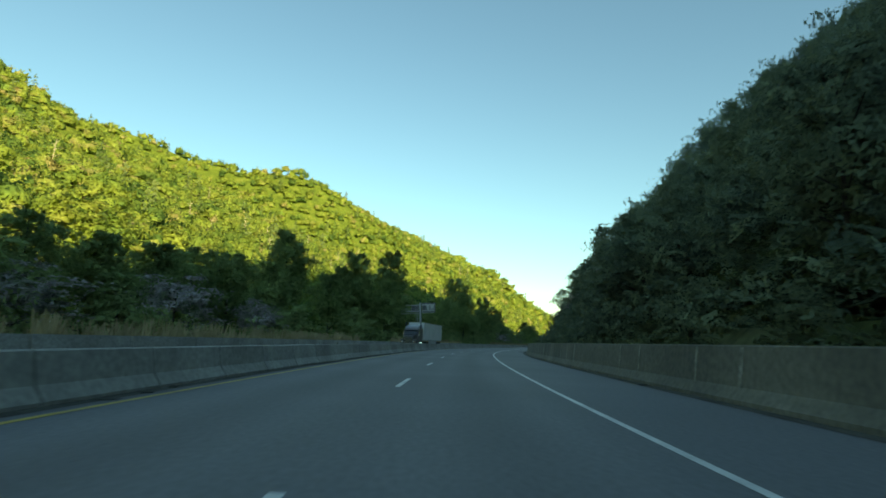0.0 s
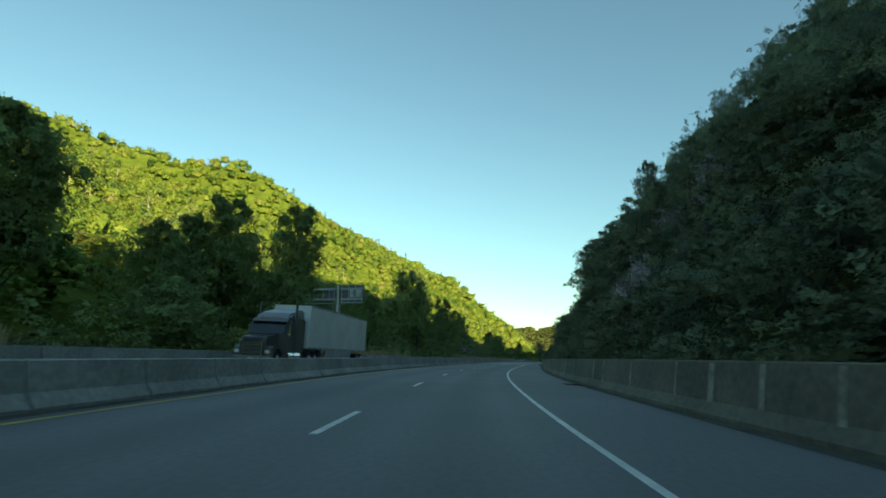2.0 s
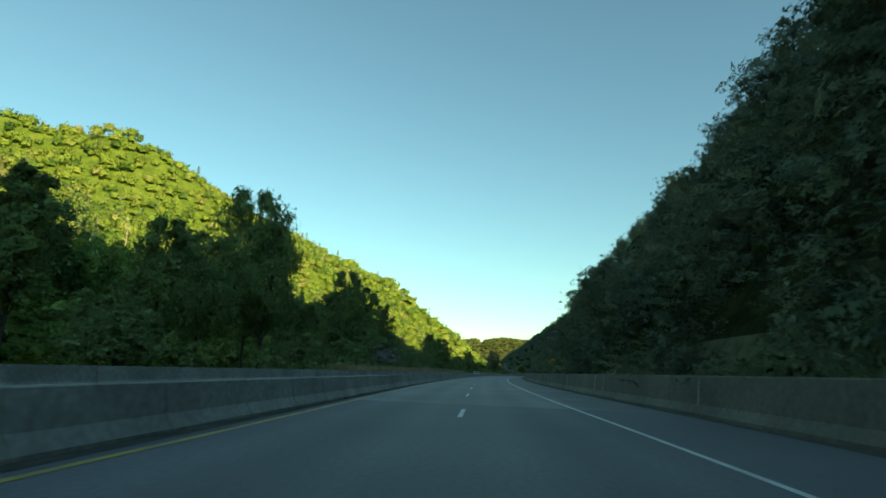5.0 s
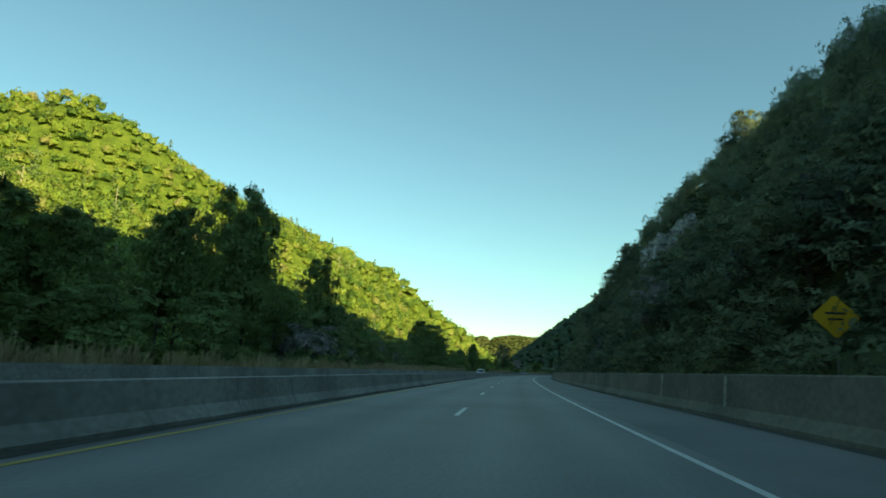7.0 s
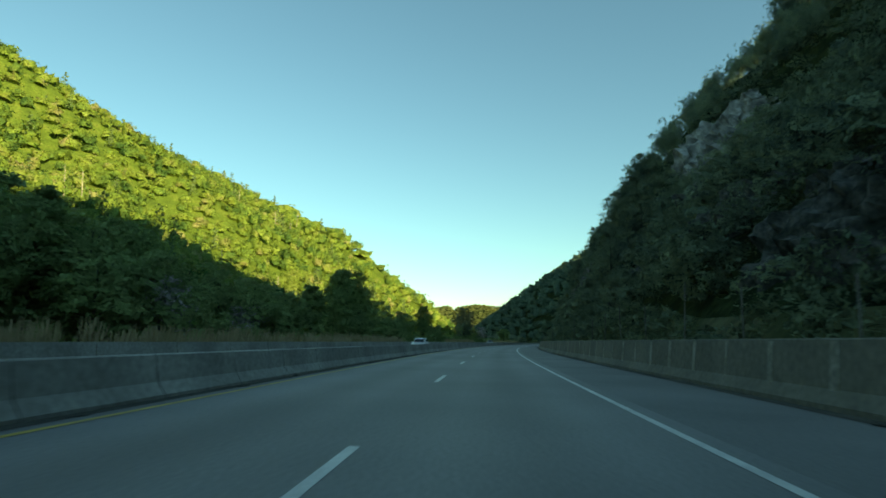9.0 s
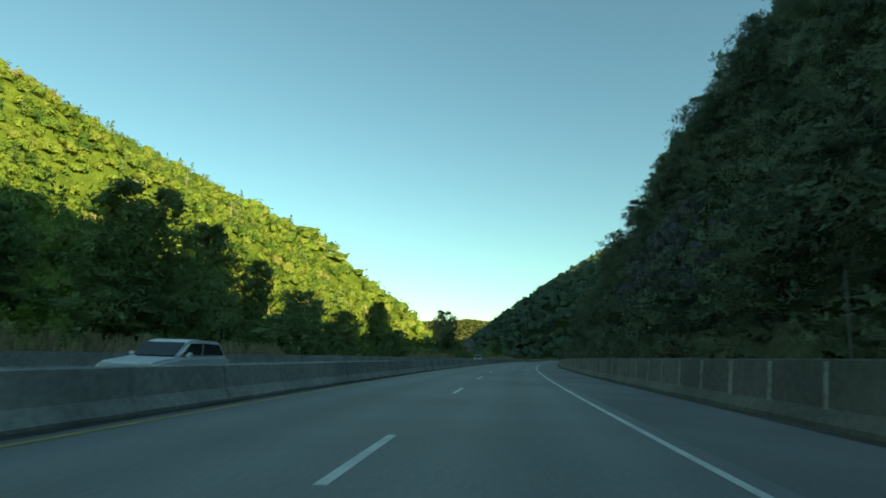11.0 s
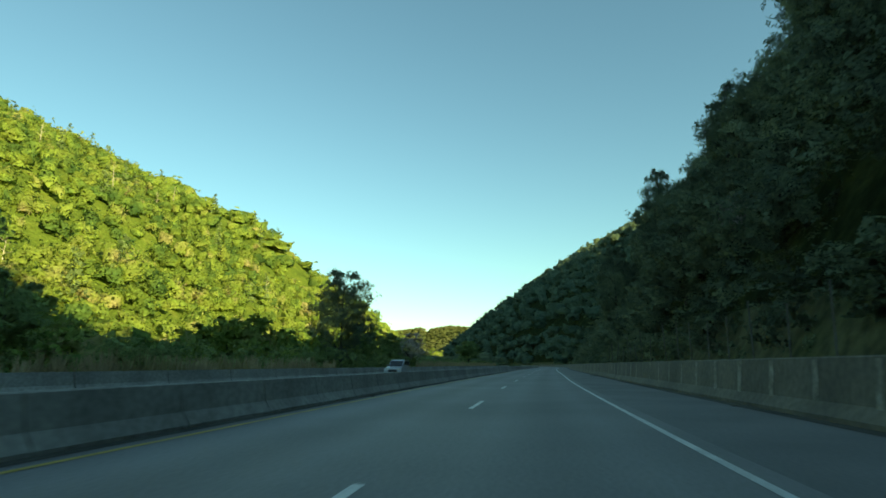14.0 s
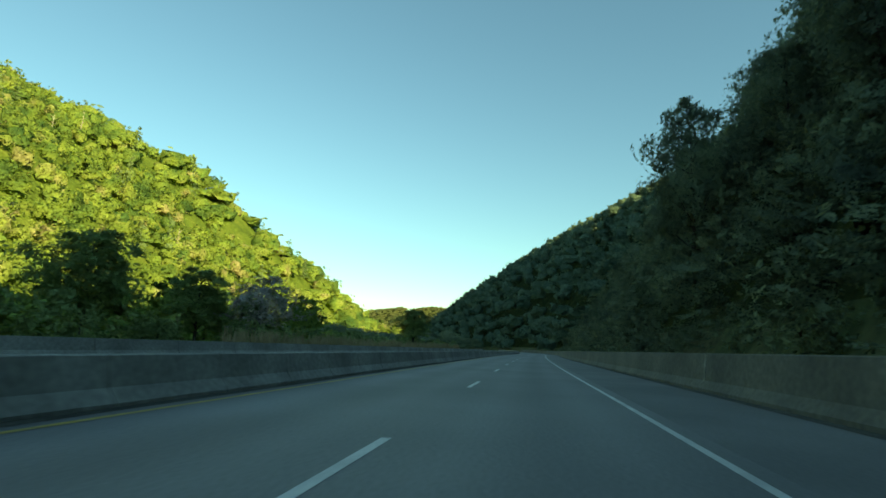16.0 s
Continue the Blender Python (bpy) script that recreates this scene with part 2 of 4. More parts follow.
# Lighter than the bank's leaves, standing in for light on the left side.
LEAVES_ROAD = foliage("roadside leaves", [(0.2, 0.275, 0.12), (0.275, 0.36, 0.15), (0.34, 0.405, 0.18)], 6.0, 0.5, leaf=0.2, gaps=0.47)
# Lightened and greyed so the ridge's haze sits in the leaf colour.
LEAVES_FAR_HAZE = foliage("haze-lightened distant leaves", [(0.19, 0.23, 0.10), (0.25, 0.29, 0.13), (0.31, 0.33, 0.16)], 40.0, 0.6, leaf=4.0)
# Darker than the sunlit hill's leaves for shade, bluer for haze.
LEAVES_SHADE = foliage("shade and haze tinted leaves", [(0.12, 0.155, 0.115), (0.20, 0.245, 0.155), (0.285, 0.325, 0.19)], 5.0, 0.5, leaf=0.14, gaps=0.495)
# Blue-green tint puts distance haze into the far slope's leaf colour.
LEAVES_HAZE = foliage("haze-tinted leaves", [(0.11, 0.17, 0.12), (0.15, 0.22, 0.15), (0.19, 0.25, 0.16)], 14.0, 0.45, leaf=0.8, gaps=0.4)
LEAVES_PINE = foliage("pine needles", [(0.11, 0.16, 0.075), (0.17, 0.23, 0.1)], 5.0, 0.4, leaf=0.4, gaps=0.42)
# Near-black ground paints the deep shade between the bank's trees and shrubs.
BANK_SHADE = foliage("ground cover darkened as shade", [(0.012, 0.02, 0.012), (0.028, 0.042, 0.02), (0.05, 0.068, 0.03)], 3.0, 0.3, leaf=0.5)
# Ground colour carries the shade that crowns would throw between them.
SLOPE_SHADE = foliage("hillside cover darkened under crowns", [(0.06, 0.09, 0.025), (0.085, 0.125, 0.03), (0.12, 0.15, 0.04)], 8.0, 0.3, leaf=0.9)
BLOSSOM = foliage("pale lilac blossom", [(0.14, 0.17, 0.08), (0.40, 0.36, 0.35), (0.56, 0.52, 0.50)], 1.6, 0.4, leaf=0.2, gaps=0.47)
STEEL = material("galvanised steel", (0.42, 0.43, 0.44), 0.45, 0.6, 0.12, 0.002, metal=0.8)
OLD_STEEL = material("weathered steel", (0.17, 0.155, 0.13), 0.8, 0.5, 0.25, 0.002, metal=0.1)
DULL_STEEL = material("dull grey sign metal", (0.12, 0.125, 0.135), 0.55, 0.7, 0.15, 0.002, metal=0.4)
PANEL_PALE = material("worn pale panel", (0.50, 0.50, 0.48), 0.6, 0.5, 0.3, 0.002, second=(0.28, 0.28, 0.28))
SIGN_YELLOW = material("yellow sign sheeting", (0.72, 0.36, 0.02), 0.5, 0.5, 0.06)
SIGN_BLACK = material("black sign paint", (0.02, 0.02, 0.02), 0.6, 0.5, 0.1)
TRUCK_WHITE = material("white trailer skin", (0.70, 0.70, 0.67), 0.45, 2.0, 0.06, 0.002, second=(0.60, 0.60, 0.57))
TRUCK_DARK = material("dark tractor paint", (0.07, 0.063, 0.07), 0.3, 1.0, 0.15, spec=0.6)
TRUCK_GREY = material("grey fairing paint", (0.24, 0.25, 0.27), 0.35, 1.0, 0.1, spec=0.5)
CHROME = material("chrome", (0.72, 0.72, 0.72), 0.18, 0.5, 0.05, metal=1.0)
RUBBER = material("tyre rubber", (0.02, 0.02, 0.02), 0.85, 0.3, 0.2, 0.003)
CAR_WHITE = material("white car paint", (0.74, 0.74, 0.74), 0.3, 1.0, 0.03, spec=0.6)
CAR_SILVER = material("silver car paint", (0.42, 0.44, 0.46), 0.3, 1.0, 0.05, metal=0.3, spec=0.6)
CAR_GLASS = material("dark window glass", (0.02, 0.025, 0.03), 0.08, 1.0, 0.05, spec=0.8)
AMBER = material("amber lamp glass", (0.75, 0.22, 0.03), 0.2, 0.2, 0.05, spec=0.8)
LAMP = material("clear lamp glass", (0.75, 0.73, 0.65), 0.15, 0.2, 0.05, spec=0.8)


# ---------------------------------------------------------------- mesh helpers
def raw(name, verts, faces, mat, link=True, soft=False):
    """A mesh object from arrays of points and of faces with the same number of corners."""
    verts, faces = np.asarray(verts, np.float32), np.asarray(faces, np.int32)
    me = bpy.data.meshes.new(name)
    me.vertices.add(len(verts))
    me.vertices.foreach_set("co", verts.ravel())
    k = faces.shape[1]
    me.loops.add(faces.size)
    me.loops.foreach_set("vertex_index", faces.ravel())
    me.polygons.add(len(faces))
    me.polygons.foreach_set("loop_start", np.arange(0, faces.size, k, dtype=np.int32))
    me.polygons.foreach_set("use_smooth", np.full(len(faces), soft))
    me.update(calc_edges=True)
    me.materials.append(mat)
    return new(name, me) if link else me


def sheet(name, grid, mat):
    """A mesh from a grid of points, rows by columns."""
    g = np.asarray(grid)
    r, c = g.shape[:2]
    i = np.arange(r * c).reshape(r, c)
    return raw(name, g.reshape(-1, 3), np.stack([i[:-1, :-1], i[:-1, 1:], i[1:, 1:], i[1:, :-1]], -1).reshape(-1, 4), mat)


def ribbon(name, offsets, s0, s1, step, mat):
    """A strip along the road: offsets are pairs of metres to the right and height, from left to right."""
    return sheet(name, [[at(s, u, z) for u, z in offsets] for s in np.arange(s0, s1 + step / 2, step)], mat)


def part(name, bm, mat, parent, label="", m=None):
    """A bmesh as one mesh object under a thing."""
    me = bpy.data.meshes.new(name)
    bm.normal_update()
    bm.to_mesh(me)
    bm.free()
    me.materials.append(mat)
    ob = new(name, me)
    ob.parent = parent
    if m is not None:
        ob.matrix_basis = m
    return tagged(ob, label)


def piece(name, me, parent, m):
    """A repeat that shares its mesh."""
    ob = new(name, me)
    ob.parent = parent
    ob.matrix_basis = m
    return ob


def box(sx, sy, sz, at_=(0, 0, 0), bevel=0.0, bm=None):
    """A box with its middle at at_, its edges rounded."""
    bm = bm or bmesh.new()
    made = bmesh.ops.create_cube(bm, size=1, matrix=Matrix.Translation(at_) @ Matrix.Diagonal((sx, sy, sz, 1)))
    if bevel:
        es = list({e for v in made["verts"] for e in v.link_edges})
        bmesh.ops.bevel(bm, geom=es, offset=bevel, segments=2, affect="EDGES")
    return bm


def tube(r0, r1, a, b, sides=10, bm=None):
    """A tapered rod from a to b."""
    bm = bm or bmesh.new()
    a, b = Vector(a), Vector(b)
    m = Matrix.Translation((a + b) / 2) @ (b - a).to_track_quat("Z", "Y").to_matrix().to_4x4()
    bmesh.ops.create_cone(bm, cap_ends=True, segments=sides, radius1=r0, radius2=r1, depth=(b - a).length, matrix=m)
    return bm


def solid(outline, x0, x1, bevel=0.0):
    """An outline of (y, z) pairs drawn out from x0 to x1."""
    bm = bmesh.new()
    lo = [bm.verts.new((x0, y, z)) for y, z in outline]
    hi = [bm.verts.new((x1, y, z)) for y, z in outline]
    n = len(outline)
    bm.faces.new(lo[::-1])
    bm.faces.new(hi)
    for i in range(n):
        bm.faces.new((lo[i], lo[(i + 1) % n], hi[(i + 1) % n], hi[i]))
    bmesh.ops.recalc_face_normals(bm, faces=bm.faces)
    if bevel:
        bmesh.ops.bevel(bm, geom=list(bm.edges), offset=bevel, segments=2, affect="EDGES")
    return bm


def thing(name, m, label, category, group=""):
    ob = new(name)
    ob.matrix_basis = m
    return tagged(ob, label, category, group)


# ---------------------------------------------------------------- ground and road
_wl = np.concatenate([-np.geomspace(1500, 62, 46), np.linspace(-58, 60, 60), np.geomspace(63, 1500, 40)])
# Rows behind the start carry unseen land added to cast shade.
_yl = np.concatenate([np.linspace(-900, -190, 40), np.arange(-180, 760, 7.5), np.geomspace(760, 4200, 70)])
_gx = axis_x(_yl)[:, None] + _wl[None, :] / axis_cos(_yl)[:, None]
_gy = np.repeat(_yl[:, None], len(_wl), 1)
_ground = sheet("ground", np.stack([_gx, _gy, land(_gx, _gy)], -1), EARTH)
_ground.data.materials.append(SLOPE_SHADE)
_ground.data.materials.append(BANK_SHADE)
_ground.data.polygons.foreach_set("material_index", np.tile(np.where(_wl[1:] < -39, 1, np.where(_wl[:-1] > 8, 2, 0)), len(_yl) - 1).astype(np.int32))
tagged(_ground, "brown and green wooded valley ground rising into hills", "ground", kind="structure")

def wear(u):
    """Polished wheel paths (below zero) and the oil-darkened middle of each lane (above)."""
    v = 0.0
    for c in (0.17, 0.17 - LANE):
        v += math.exp(-((u - c) / 0.42) ** 2) - 0.7 * math.exp(-((u - c - 0.95) / 0.3) ** 2) - 0.7 * math.exp(-((u - c + 0.95) / 0.3) ** 2)
    return v


def show_wear(mat):
    """Let the wear along the lanes lighten and darken an asphalt."""
    t = mat.node_tree
    a, mr, mm = t.nodes.new("ShaderNodeAttribute"), t.nodes.new("ShaderNodeMapRange"), t.nodes.new("ShaderNodeVectorMath")
    a.attribute_name, mm.operation = "wear", "SCALE"
    mr.inputs["From Min"].default_value, mr.inputs["From Max"].default_value = -1.0, 1.0
    mr.inputs["To Min"].default_value, mr.inputs["To Max"].default_value = 1.13, 0.84
    src = t.nodes["Principled BSDF"].inputs["Base Color"].links[0].from_socket
    t.links.new(a.outputs["Fac"], mr.inputs["Value"])
    t.links.new(src, mm.inputs[0])
    t.links.new(mr.outputs["Result"], mm.inputs["Scale"])
    t.links.new(mm.outputs[0], t.nodes["Principled BSDF"].inputs["Base Color"])


SHADE_END = 165.0                       # where the asphalt darkened for the shadier stretch ends
_us = np.linspace(MEDIAN - 0.05, EDGE + 0.35, 36)
for s0, s1, mat, lab in ((-150, SHADE_END, SHADE_ASPHALT, "asphalt highway lanes darkened for shade"), (SHADE_END, 1000, ASPHALT, "worn grey asphalt highway lanes")):
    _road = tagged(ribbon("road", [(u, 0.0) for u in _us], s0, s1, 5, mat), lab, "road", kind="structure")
    _at = _road.data.attributes.new("wear", "FLOAT", "POINT")
    _at.data.foreach_set("value", np.tile([wear(u) for u in _us], len(_road.data.vertices) // 36).astype(np.float32))
    show_wear(mat)
for s0, s1, mat in ((-150, SHADE_END, SHADE_ASPHALT), (SHADE_END, 1000, OLD_ASPHALT)):
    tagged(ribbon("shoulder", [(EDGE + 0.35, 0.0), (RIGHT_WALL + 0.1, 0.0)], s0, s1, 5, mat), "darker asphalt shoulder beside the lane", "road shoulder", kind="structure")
tagged(sheet("far_road", [[at_far(s, FAR_WALL - 0.2, FAR_ROAD), at(s, MEDIAN + 0.05, FAR_ROAD)] for s in np.arange(-150, 1000, 4)], ASPHALT), "grey asphalt carriageway beyond the median", "road", kind="structure")
tagged(ribbon("gutter", [(MEDIAN + 0.2, 0.006), (YELLOW - 0.28, 0.006)], -150, 1000, 2, GUTTER), "dark dirt and grit along the median barrier", "gutter", kind="structure")
tagged(ribbon("wall_gutter", [(RIGHT_WALL - 0.75, 0.006), (RIGHT_WALL - 0.25, 0.006)], -150, 1000, 2, GUTTER), "dark grit along the foot of the wall", "gutter", kind="structure")
for nm, u, z, mat, lab in (("edge_line", EDGE, 0, WHITE_LINE, "white painted line along the lane's edge"), ("yellow_line", YELLOW, 0, YELLOW_LINE, "yellow painted line along the median"),
                           ("far_edge_line", FAR_WALL + 3.2, FAR_ROAD, WHITE_LINE, "white painted line along the other carriageway"), ("far_yellow_line", MEDIAN - 1.3, FAR_ROAD, YELLOW_LINE, "yellow painted line beside the median")):
    put = at_far if nm == "far_edge_line" else at
    tagged(sheet(nm, [[put(s, u - 0.06, z + 0.005), put(s, u + 0.06, z + 0.005)] for s in np.arange(-150, 900, 3)], mat), lab, "road marking", kind="structure")
lane_dashes = tagged(new("lane_markings"), "broken white lane line painted on the asphalt", "road marking", kind="structure")
_bm = bmesh.new()
bmesh.ops.create_grid(_bm, x_segments=1, y_segments=2, size=0.5, matrix=Matrix.Diagonal((0.12, 3.05, 1, 1)))
dash = part("dash", _bm, WHITE_LINE, lane_dashes, m=Matrix.Translation(at(DASH_START - 85.33 + 1.5, DASH, 0.005)) @ pose(0, 0, 0, 0, 0, bearing(DASH_START - 85)))
for k in range(1, 66):
    s = DASH_START - 85.33 + 12.19 * k + 1.525
    piece("dash", dash.data, lane_dashes, Matrix.Translation(at(s, DASH, 0.005)) @ pose(0, 0, 0, 0, 0, bearing(s)))


# ---------------------------------------------------------------- barriers
def barrier(name, u, base, outline, length, s0, s1, mat, label, put=at):
    """A run of cast segments with open joints; the outline is drawn across the road."""
    root = tagged(new(name), label, "barrier", kind="structure")
    first = None
    for s in np.arange(s0, s1, length):
        a, b = put(s, u, base), put(s + length, u, base)
        m = Matrix.Translation((a + b) / 2) @ pose(0, 0, 0, 0, 0, -math.degrees(math.atan2(b.x - a.x, b.y - a.y)))
        if first is None:
            bm = solid(outline, -length / 2 + 0.012, length / 2 - 0.012)
            bm.transform(pose(0, 0, 0, 0, 0, -90) @ Matrix.Diagonal((-1, 1, 1, 1)))
            bmesh.ops.recalc_face_normals(bm, faces=bm.faces)
            first = part("segment", bm, mat, root, m=m)
        else:
            piece("segment", first.data, root, m)
    return root


JERSEY = [(-0.31, -0.2), (-0.31, 0.06), (-0.17, 0.27), (-0.085, 0.72), (-0.06, 0.74), (0.06, 0.74), (0.085, 0.72), (0.17, 0.27), (0.31, 0.06), (0.31, -0.2)]
barrier("median_barrier", MEDIAN, 0, JERSEY, 3.05, -90, 780, CONCRETE, "grey concrete median barrier cast in segments")
FARB = [(-0.3, -0.1), (-0.3, 0.08), (-0.15, 0.33), (-0.08, 0.86), (0.08, 0.86), (0.15, 0.33), (0.3, 0.08), (0.3, -0.1)]
barrier("far_barrier", FAR_WALL, FAR_ROAD, FARB, 6.1, -90, 780, CONCRETE, "dark weathered concrete barrier below the trees", at_far)
WALL = [(-0.36, -0.2), (-0.36, 0.1), (-0.2, 0.36), (-0.12, 1.22), (-0.10, 1.25), (0.16, 1.25), (0.18, 1.22), (0.18, -0.2)]
wall = barrier("retaining_wall", RIGHT_WALL, 0, WALL, 4.6, -90, 780, WALL_CONCRETE, "brownish concrete wall along the shoulder")

# pale streaks run down the wall below each post of the fence
_bm = solid([(-0.215, 0.33), (-0.132, 1.2), (-0.12, 1.2), (-0.2, 0.33)], -0.11, 0.11)
_bm.transform(pose(0, 0, 0, 0, 0, -90) @ Matrix.Diagonal((-1, 1, 1, 1)))
bmesh.ops.recalc_face_normals(_bm, faces=_bm.faces)
_streak = None
rr = random.Random(8)
for k in range(0, 215):
    s = 10.2 + 2.3 * k
    if not (30 < s < 60 or 255 < s < 470) and rr.random() < 0.55:
        continue
    m = Matrix.Translation(at(s, RIGHT_WALL, 0)) @ pose(0, 0, 0, 0, 0, bearing(s)) @ Matrix.Diagonal((1, rr.uniform(0.5, 1.4), 1, 1))
    if _streak is None:
        _streak = part("lime_streak", _bm, PALE_CONCRETE, wall, "pale lime streak on the concrete", m)
    else:
        piece("lime_streak", _streak.data, wall, m)

fence = thing("debris_fence", Matrix.Identity(4), "row of weathered steel posts behind the wall", "fence")
_post = None
for k in range(21, 201):
    s = 10.2 + 2.3 * k
    if 70 < s < 246 or s < 60 or (s < 425 and (k % 2 or rr.random() < 0.4)) or rr.random() < 0.1:
        continue
    m = Matrix.Translation(at(s, RIGHT_WALL + 0.28, 0.0)) @ pose(0, 0, 0, 0, rr.uniform(-3.5, 3.5), bearing(s)) @ Matrix.Diagonal((1, 1, rr.uniform(0.8, 1.12), 1))
    if _post is None:
        bm = tube(0.024, 0.024, (0, 0, 0.0), (0, 0, 2.9), 8)
        tube(0.027, 0.012, (0, 0, 2.9), (0, 0, 2.93), 8, bm)
        _post = part("post", bm, OLD_STEEL, fence, m=m)
    else:
        piece("post", _post.data, fence, m)


# ---------------------------------------------------------------- foliage shapes
def cards(r, centres, radii, count, size, flat=0.0, loose=0.6):
    """Leaf cards spread over a set of lobes, as an array of quads."""
    k = np.arange(count) % len(centres)
    c, q = np.asarray(centres)[k], np.asarray(radii)[k][:, None]
    d = r.normal(size=(count, 3))
    d /= np.linalg.norm(d, axis=1)[:, None]
    d[:, 2] = np.where(d[:, 2] < -0.35, -0.5 * d[:, 2], d[:, 2])
    p = c + d * q * (r.uniform(0.35, 1.12, (count, 1)) ** 0.6) * np.array((1, 1, 0.8))
    n = d * 0.9 + r.normal(size=(count, 3)) * loose + np.array((0, 0, flat))
    n /= np.linalg.norm(n, axis=1)[:, None]
    t = np.cross(n, r.normal(size=(count, 3)))
    t /= np.linalg.norm(t, axis=1)[:, None]
    b = np.cross(n, t)
    s = size * r.uniform(0.55, 1.45, (count, 1))
    return np.stack([p - t * s * 1.1, p - b * s * r.uniform(0.4, 0.8, (count, 1)), p + t * s * r.uniform(0.8, 1.2, (count, 1)), p + b * s * r.uniform(0.4, 0.8, (count, 1)) + n * s * 0.25], 1)


def round_lobes(r, n, low=0.28, wide=0.34, tip=0.9, sharp=0.7):
    """Lobes of a broad crown one metre high: centres and radii."""
    cs, rs = [], []
    for i in range(n):
        z = low + (tip - low) * ((i + r.uniform(0, 1)) / n)
        env = wide * max(0.12, math.sin(math.pi * min(0.98, (z - low + 0.16) / (1.06 - low + 0.1))) ** sharp)
        a = i * 2.4 + r.uniform(-0.5, 0.5)
        q = env * r.uniform(0.35, 0.95)
        cs.append((q * math.cos(a), q * math.sin(a), z))
        rs.append(min(0.2, env * r.uniform(0.42, 0.68)))
    return np.array(cs), np.array(rs)


def cone_lobes(r, n):
    """Lobes of a conifer one metre high."""
    cs, rs = [], []
    for i in range(n):
        z = 0.15 + 0.8 * (i + 0.5) / n
        env = 0.2 * (1.04 - z) ** 0.8 + 0.02
        a = i * 2.4
        cs.append((env * 0.6 * math.cos(a), env * 0.6 * math.sin(a), z))
        rs.append(env * 0.62)
    return np.array(cs), np.array(rs)


def core(lobes, seg, rings, shrink=0.9, z0=0.5, low=-0.55):
    """The dense inside of a crown: a lumpy hull of quads that follows the lobes."""
    cs, rs = lobes
    vs = []
    for i in range(rings + 1):
        e = low + (math.pi / 2 - 0.12 - low) * i / rings
        for j in range(seg):
            a = math.tau * (j + 0.5 * (i % 2)) / seg
            d = np.array((math.cos(e) * math.cos(a), math.cos(e) * math.sin(a), math.sin(e)))
            o = np.array((0, 0, z0)) - cs
            b = o @ d
            q = b * b - ((o * o).sum(1) - rs ** 2)
            far = np.where(q > 0, -b + np.sqrt(np.maximum(q, 0)), 0.03).max()
            vs.append(np.array((0, 0, z0)) + d * max(far, 0.05) * shrink)
    i = np.arange((rings + 1) * seg).reshape(rings + 1, seg)
    k = np.roll(i, -1, 1)
    return np.array(vs), np.stack([i[:-1], k[:-1], k[1:], i[1:]], -1).reshape(-1, 4)


def rounded(r, v, loose_from, soft=0.28, root=0.32):
    """Normals that follow the crown's round form, a little different from leaf to leaf."""
    n = v - np.array((0, 0, root))
    n = n / np.maximum(np.linalg.norm(n, axis=1), 1e-6)[:, None]
    k = len(v) - loose_from
    n[loose_from:] += np.repeat(r.normal(size=(k // 4, 3)) * soft, 4, 0)
    return n / np.maximum(np.linalg.norm(n, axis=1), 1e-6)[:, None]


def crown(r, lobes, count, size, seg, rings, shrink=0.9, flat=0.15, loose=0.6, z0=0.5, root=0.32):
    """Leaf cards round a dense core: points and quads."""
    v, f = core(lobes, seg, rings, shrink, z0)
    q = cards(r, *lobes, count, size, flat, loose).reshape(-1, 3)
    p = np.concatenate([v, q])
    return p, np.concatenate([f, len(v) + np.arange(count * 4).reshape(-1, 4)]), rounded(r, p, len(v), root=root)


def leafy(r, lobes, count, size, inner, flat=0.15, loose=0.6):
    """Small leaf cards over a few large ones that fill the inside of the crown."""
    cs, rs = lobes
    a = cards(r, cs, rs, count, size, flat, loose)
    c = cards(r, cs, rs * 0.62, inner, size * 2.3, flat, loose)
    v, f = loose_cards(np.concatenate([a, c]))
    return v, f, rounded(r, v, 0, 0.4)


def loose_cards(q):
    return q.reshape(-1, 3), np.arange(q.shape[0] * 4).reshape(-1, 4)


def stuff(name, px, py, hh, ww, protos, mat, label, category, seed, sink=0.0):
    """Many crowns, bushes or tufts in one mesh."""
    r = np.random.RandomState(seed)
    pick = r.randint(0, len(protos), len(px))
    pz = land(px, py) - sink
    vs, fs, ns, n = [], [], [], 0
    for k, (pv, pf, *pn) in enumerate(protos):
        m = pick == k
        a = r.uniform(0, math.tau, m.sum())
        ca, sa = np.cos(a)[:, None], np.sin(a)[:, None]
        wx, hx = ww[m][:, None], hh[m][:, None]
        X = (pv[None, :, 0] * ca - pv[None, :, 1] * sa) * wx + px[m][:, None]
        Y = (pv[None, :, 0] * sa + pv[None, :, 1] * ca) * wx + py[m][:, None]
        Z = pv[None, :, 2] * hx + pz[m][:, None]
        vs.append(np.stack([X, Y, Z], -1).reshape(-1, 3))
        fs.append((n + np.arange(m.sum())[:, None, None] * len(pv) + pf[None]).reshape(-1, 4))
        n += len(pv) * m.sum()
        if pn:
            q = pn[0]
            ns.append(np.stack([q[None, :, 0] * ca - q[None, :, 1] * sa, q[None, :, 0] * sa + q[None, :, 1] * ca, np.broadcast_to(q[None, :, 2], (m.sum(), len(q)))], -1).reshape(-1, 3))
    ob = raw(name, np.concatenate(vs), np.concatenate(fs), mat, soft=True)
    if ns:
        ob.data.normals_split_custom_set_from_vertices(np.concatenate(ns).astype(np.float32))
    return tagged(ob, label, category, kind="stuff")


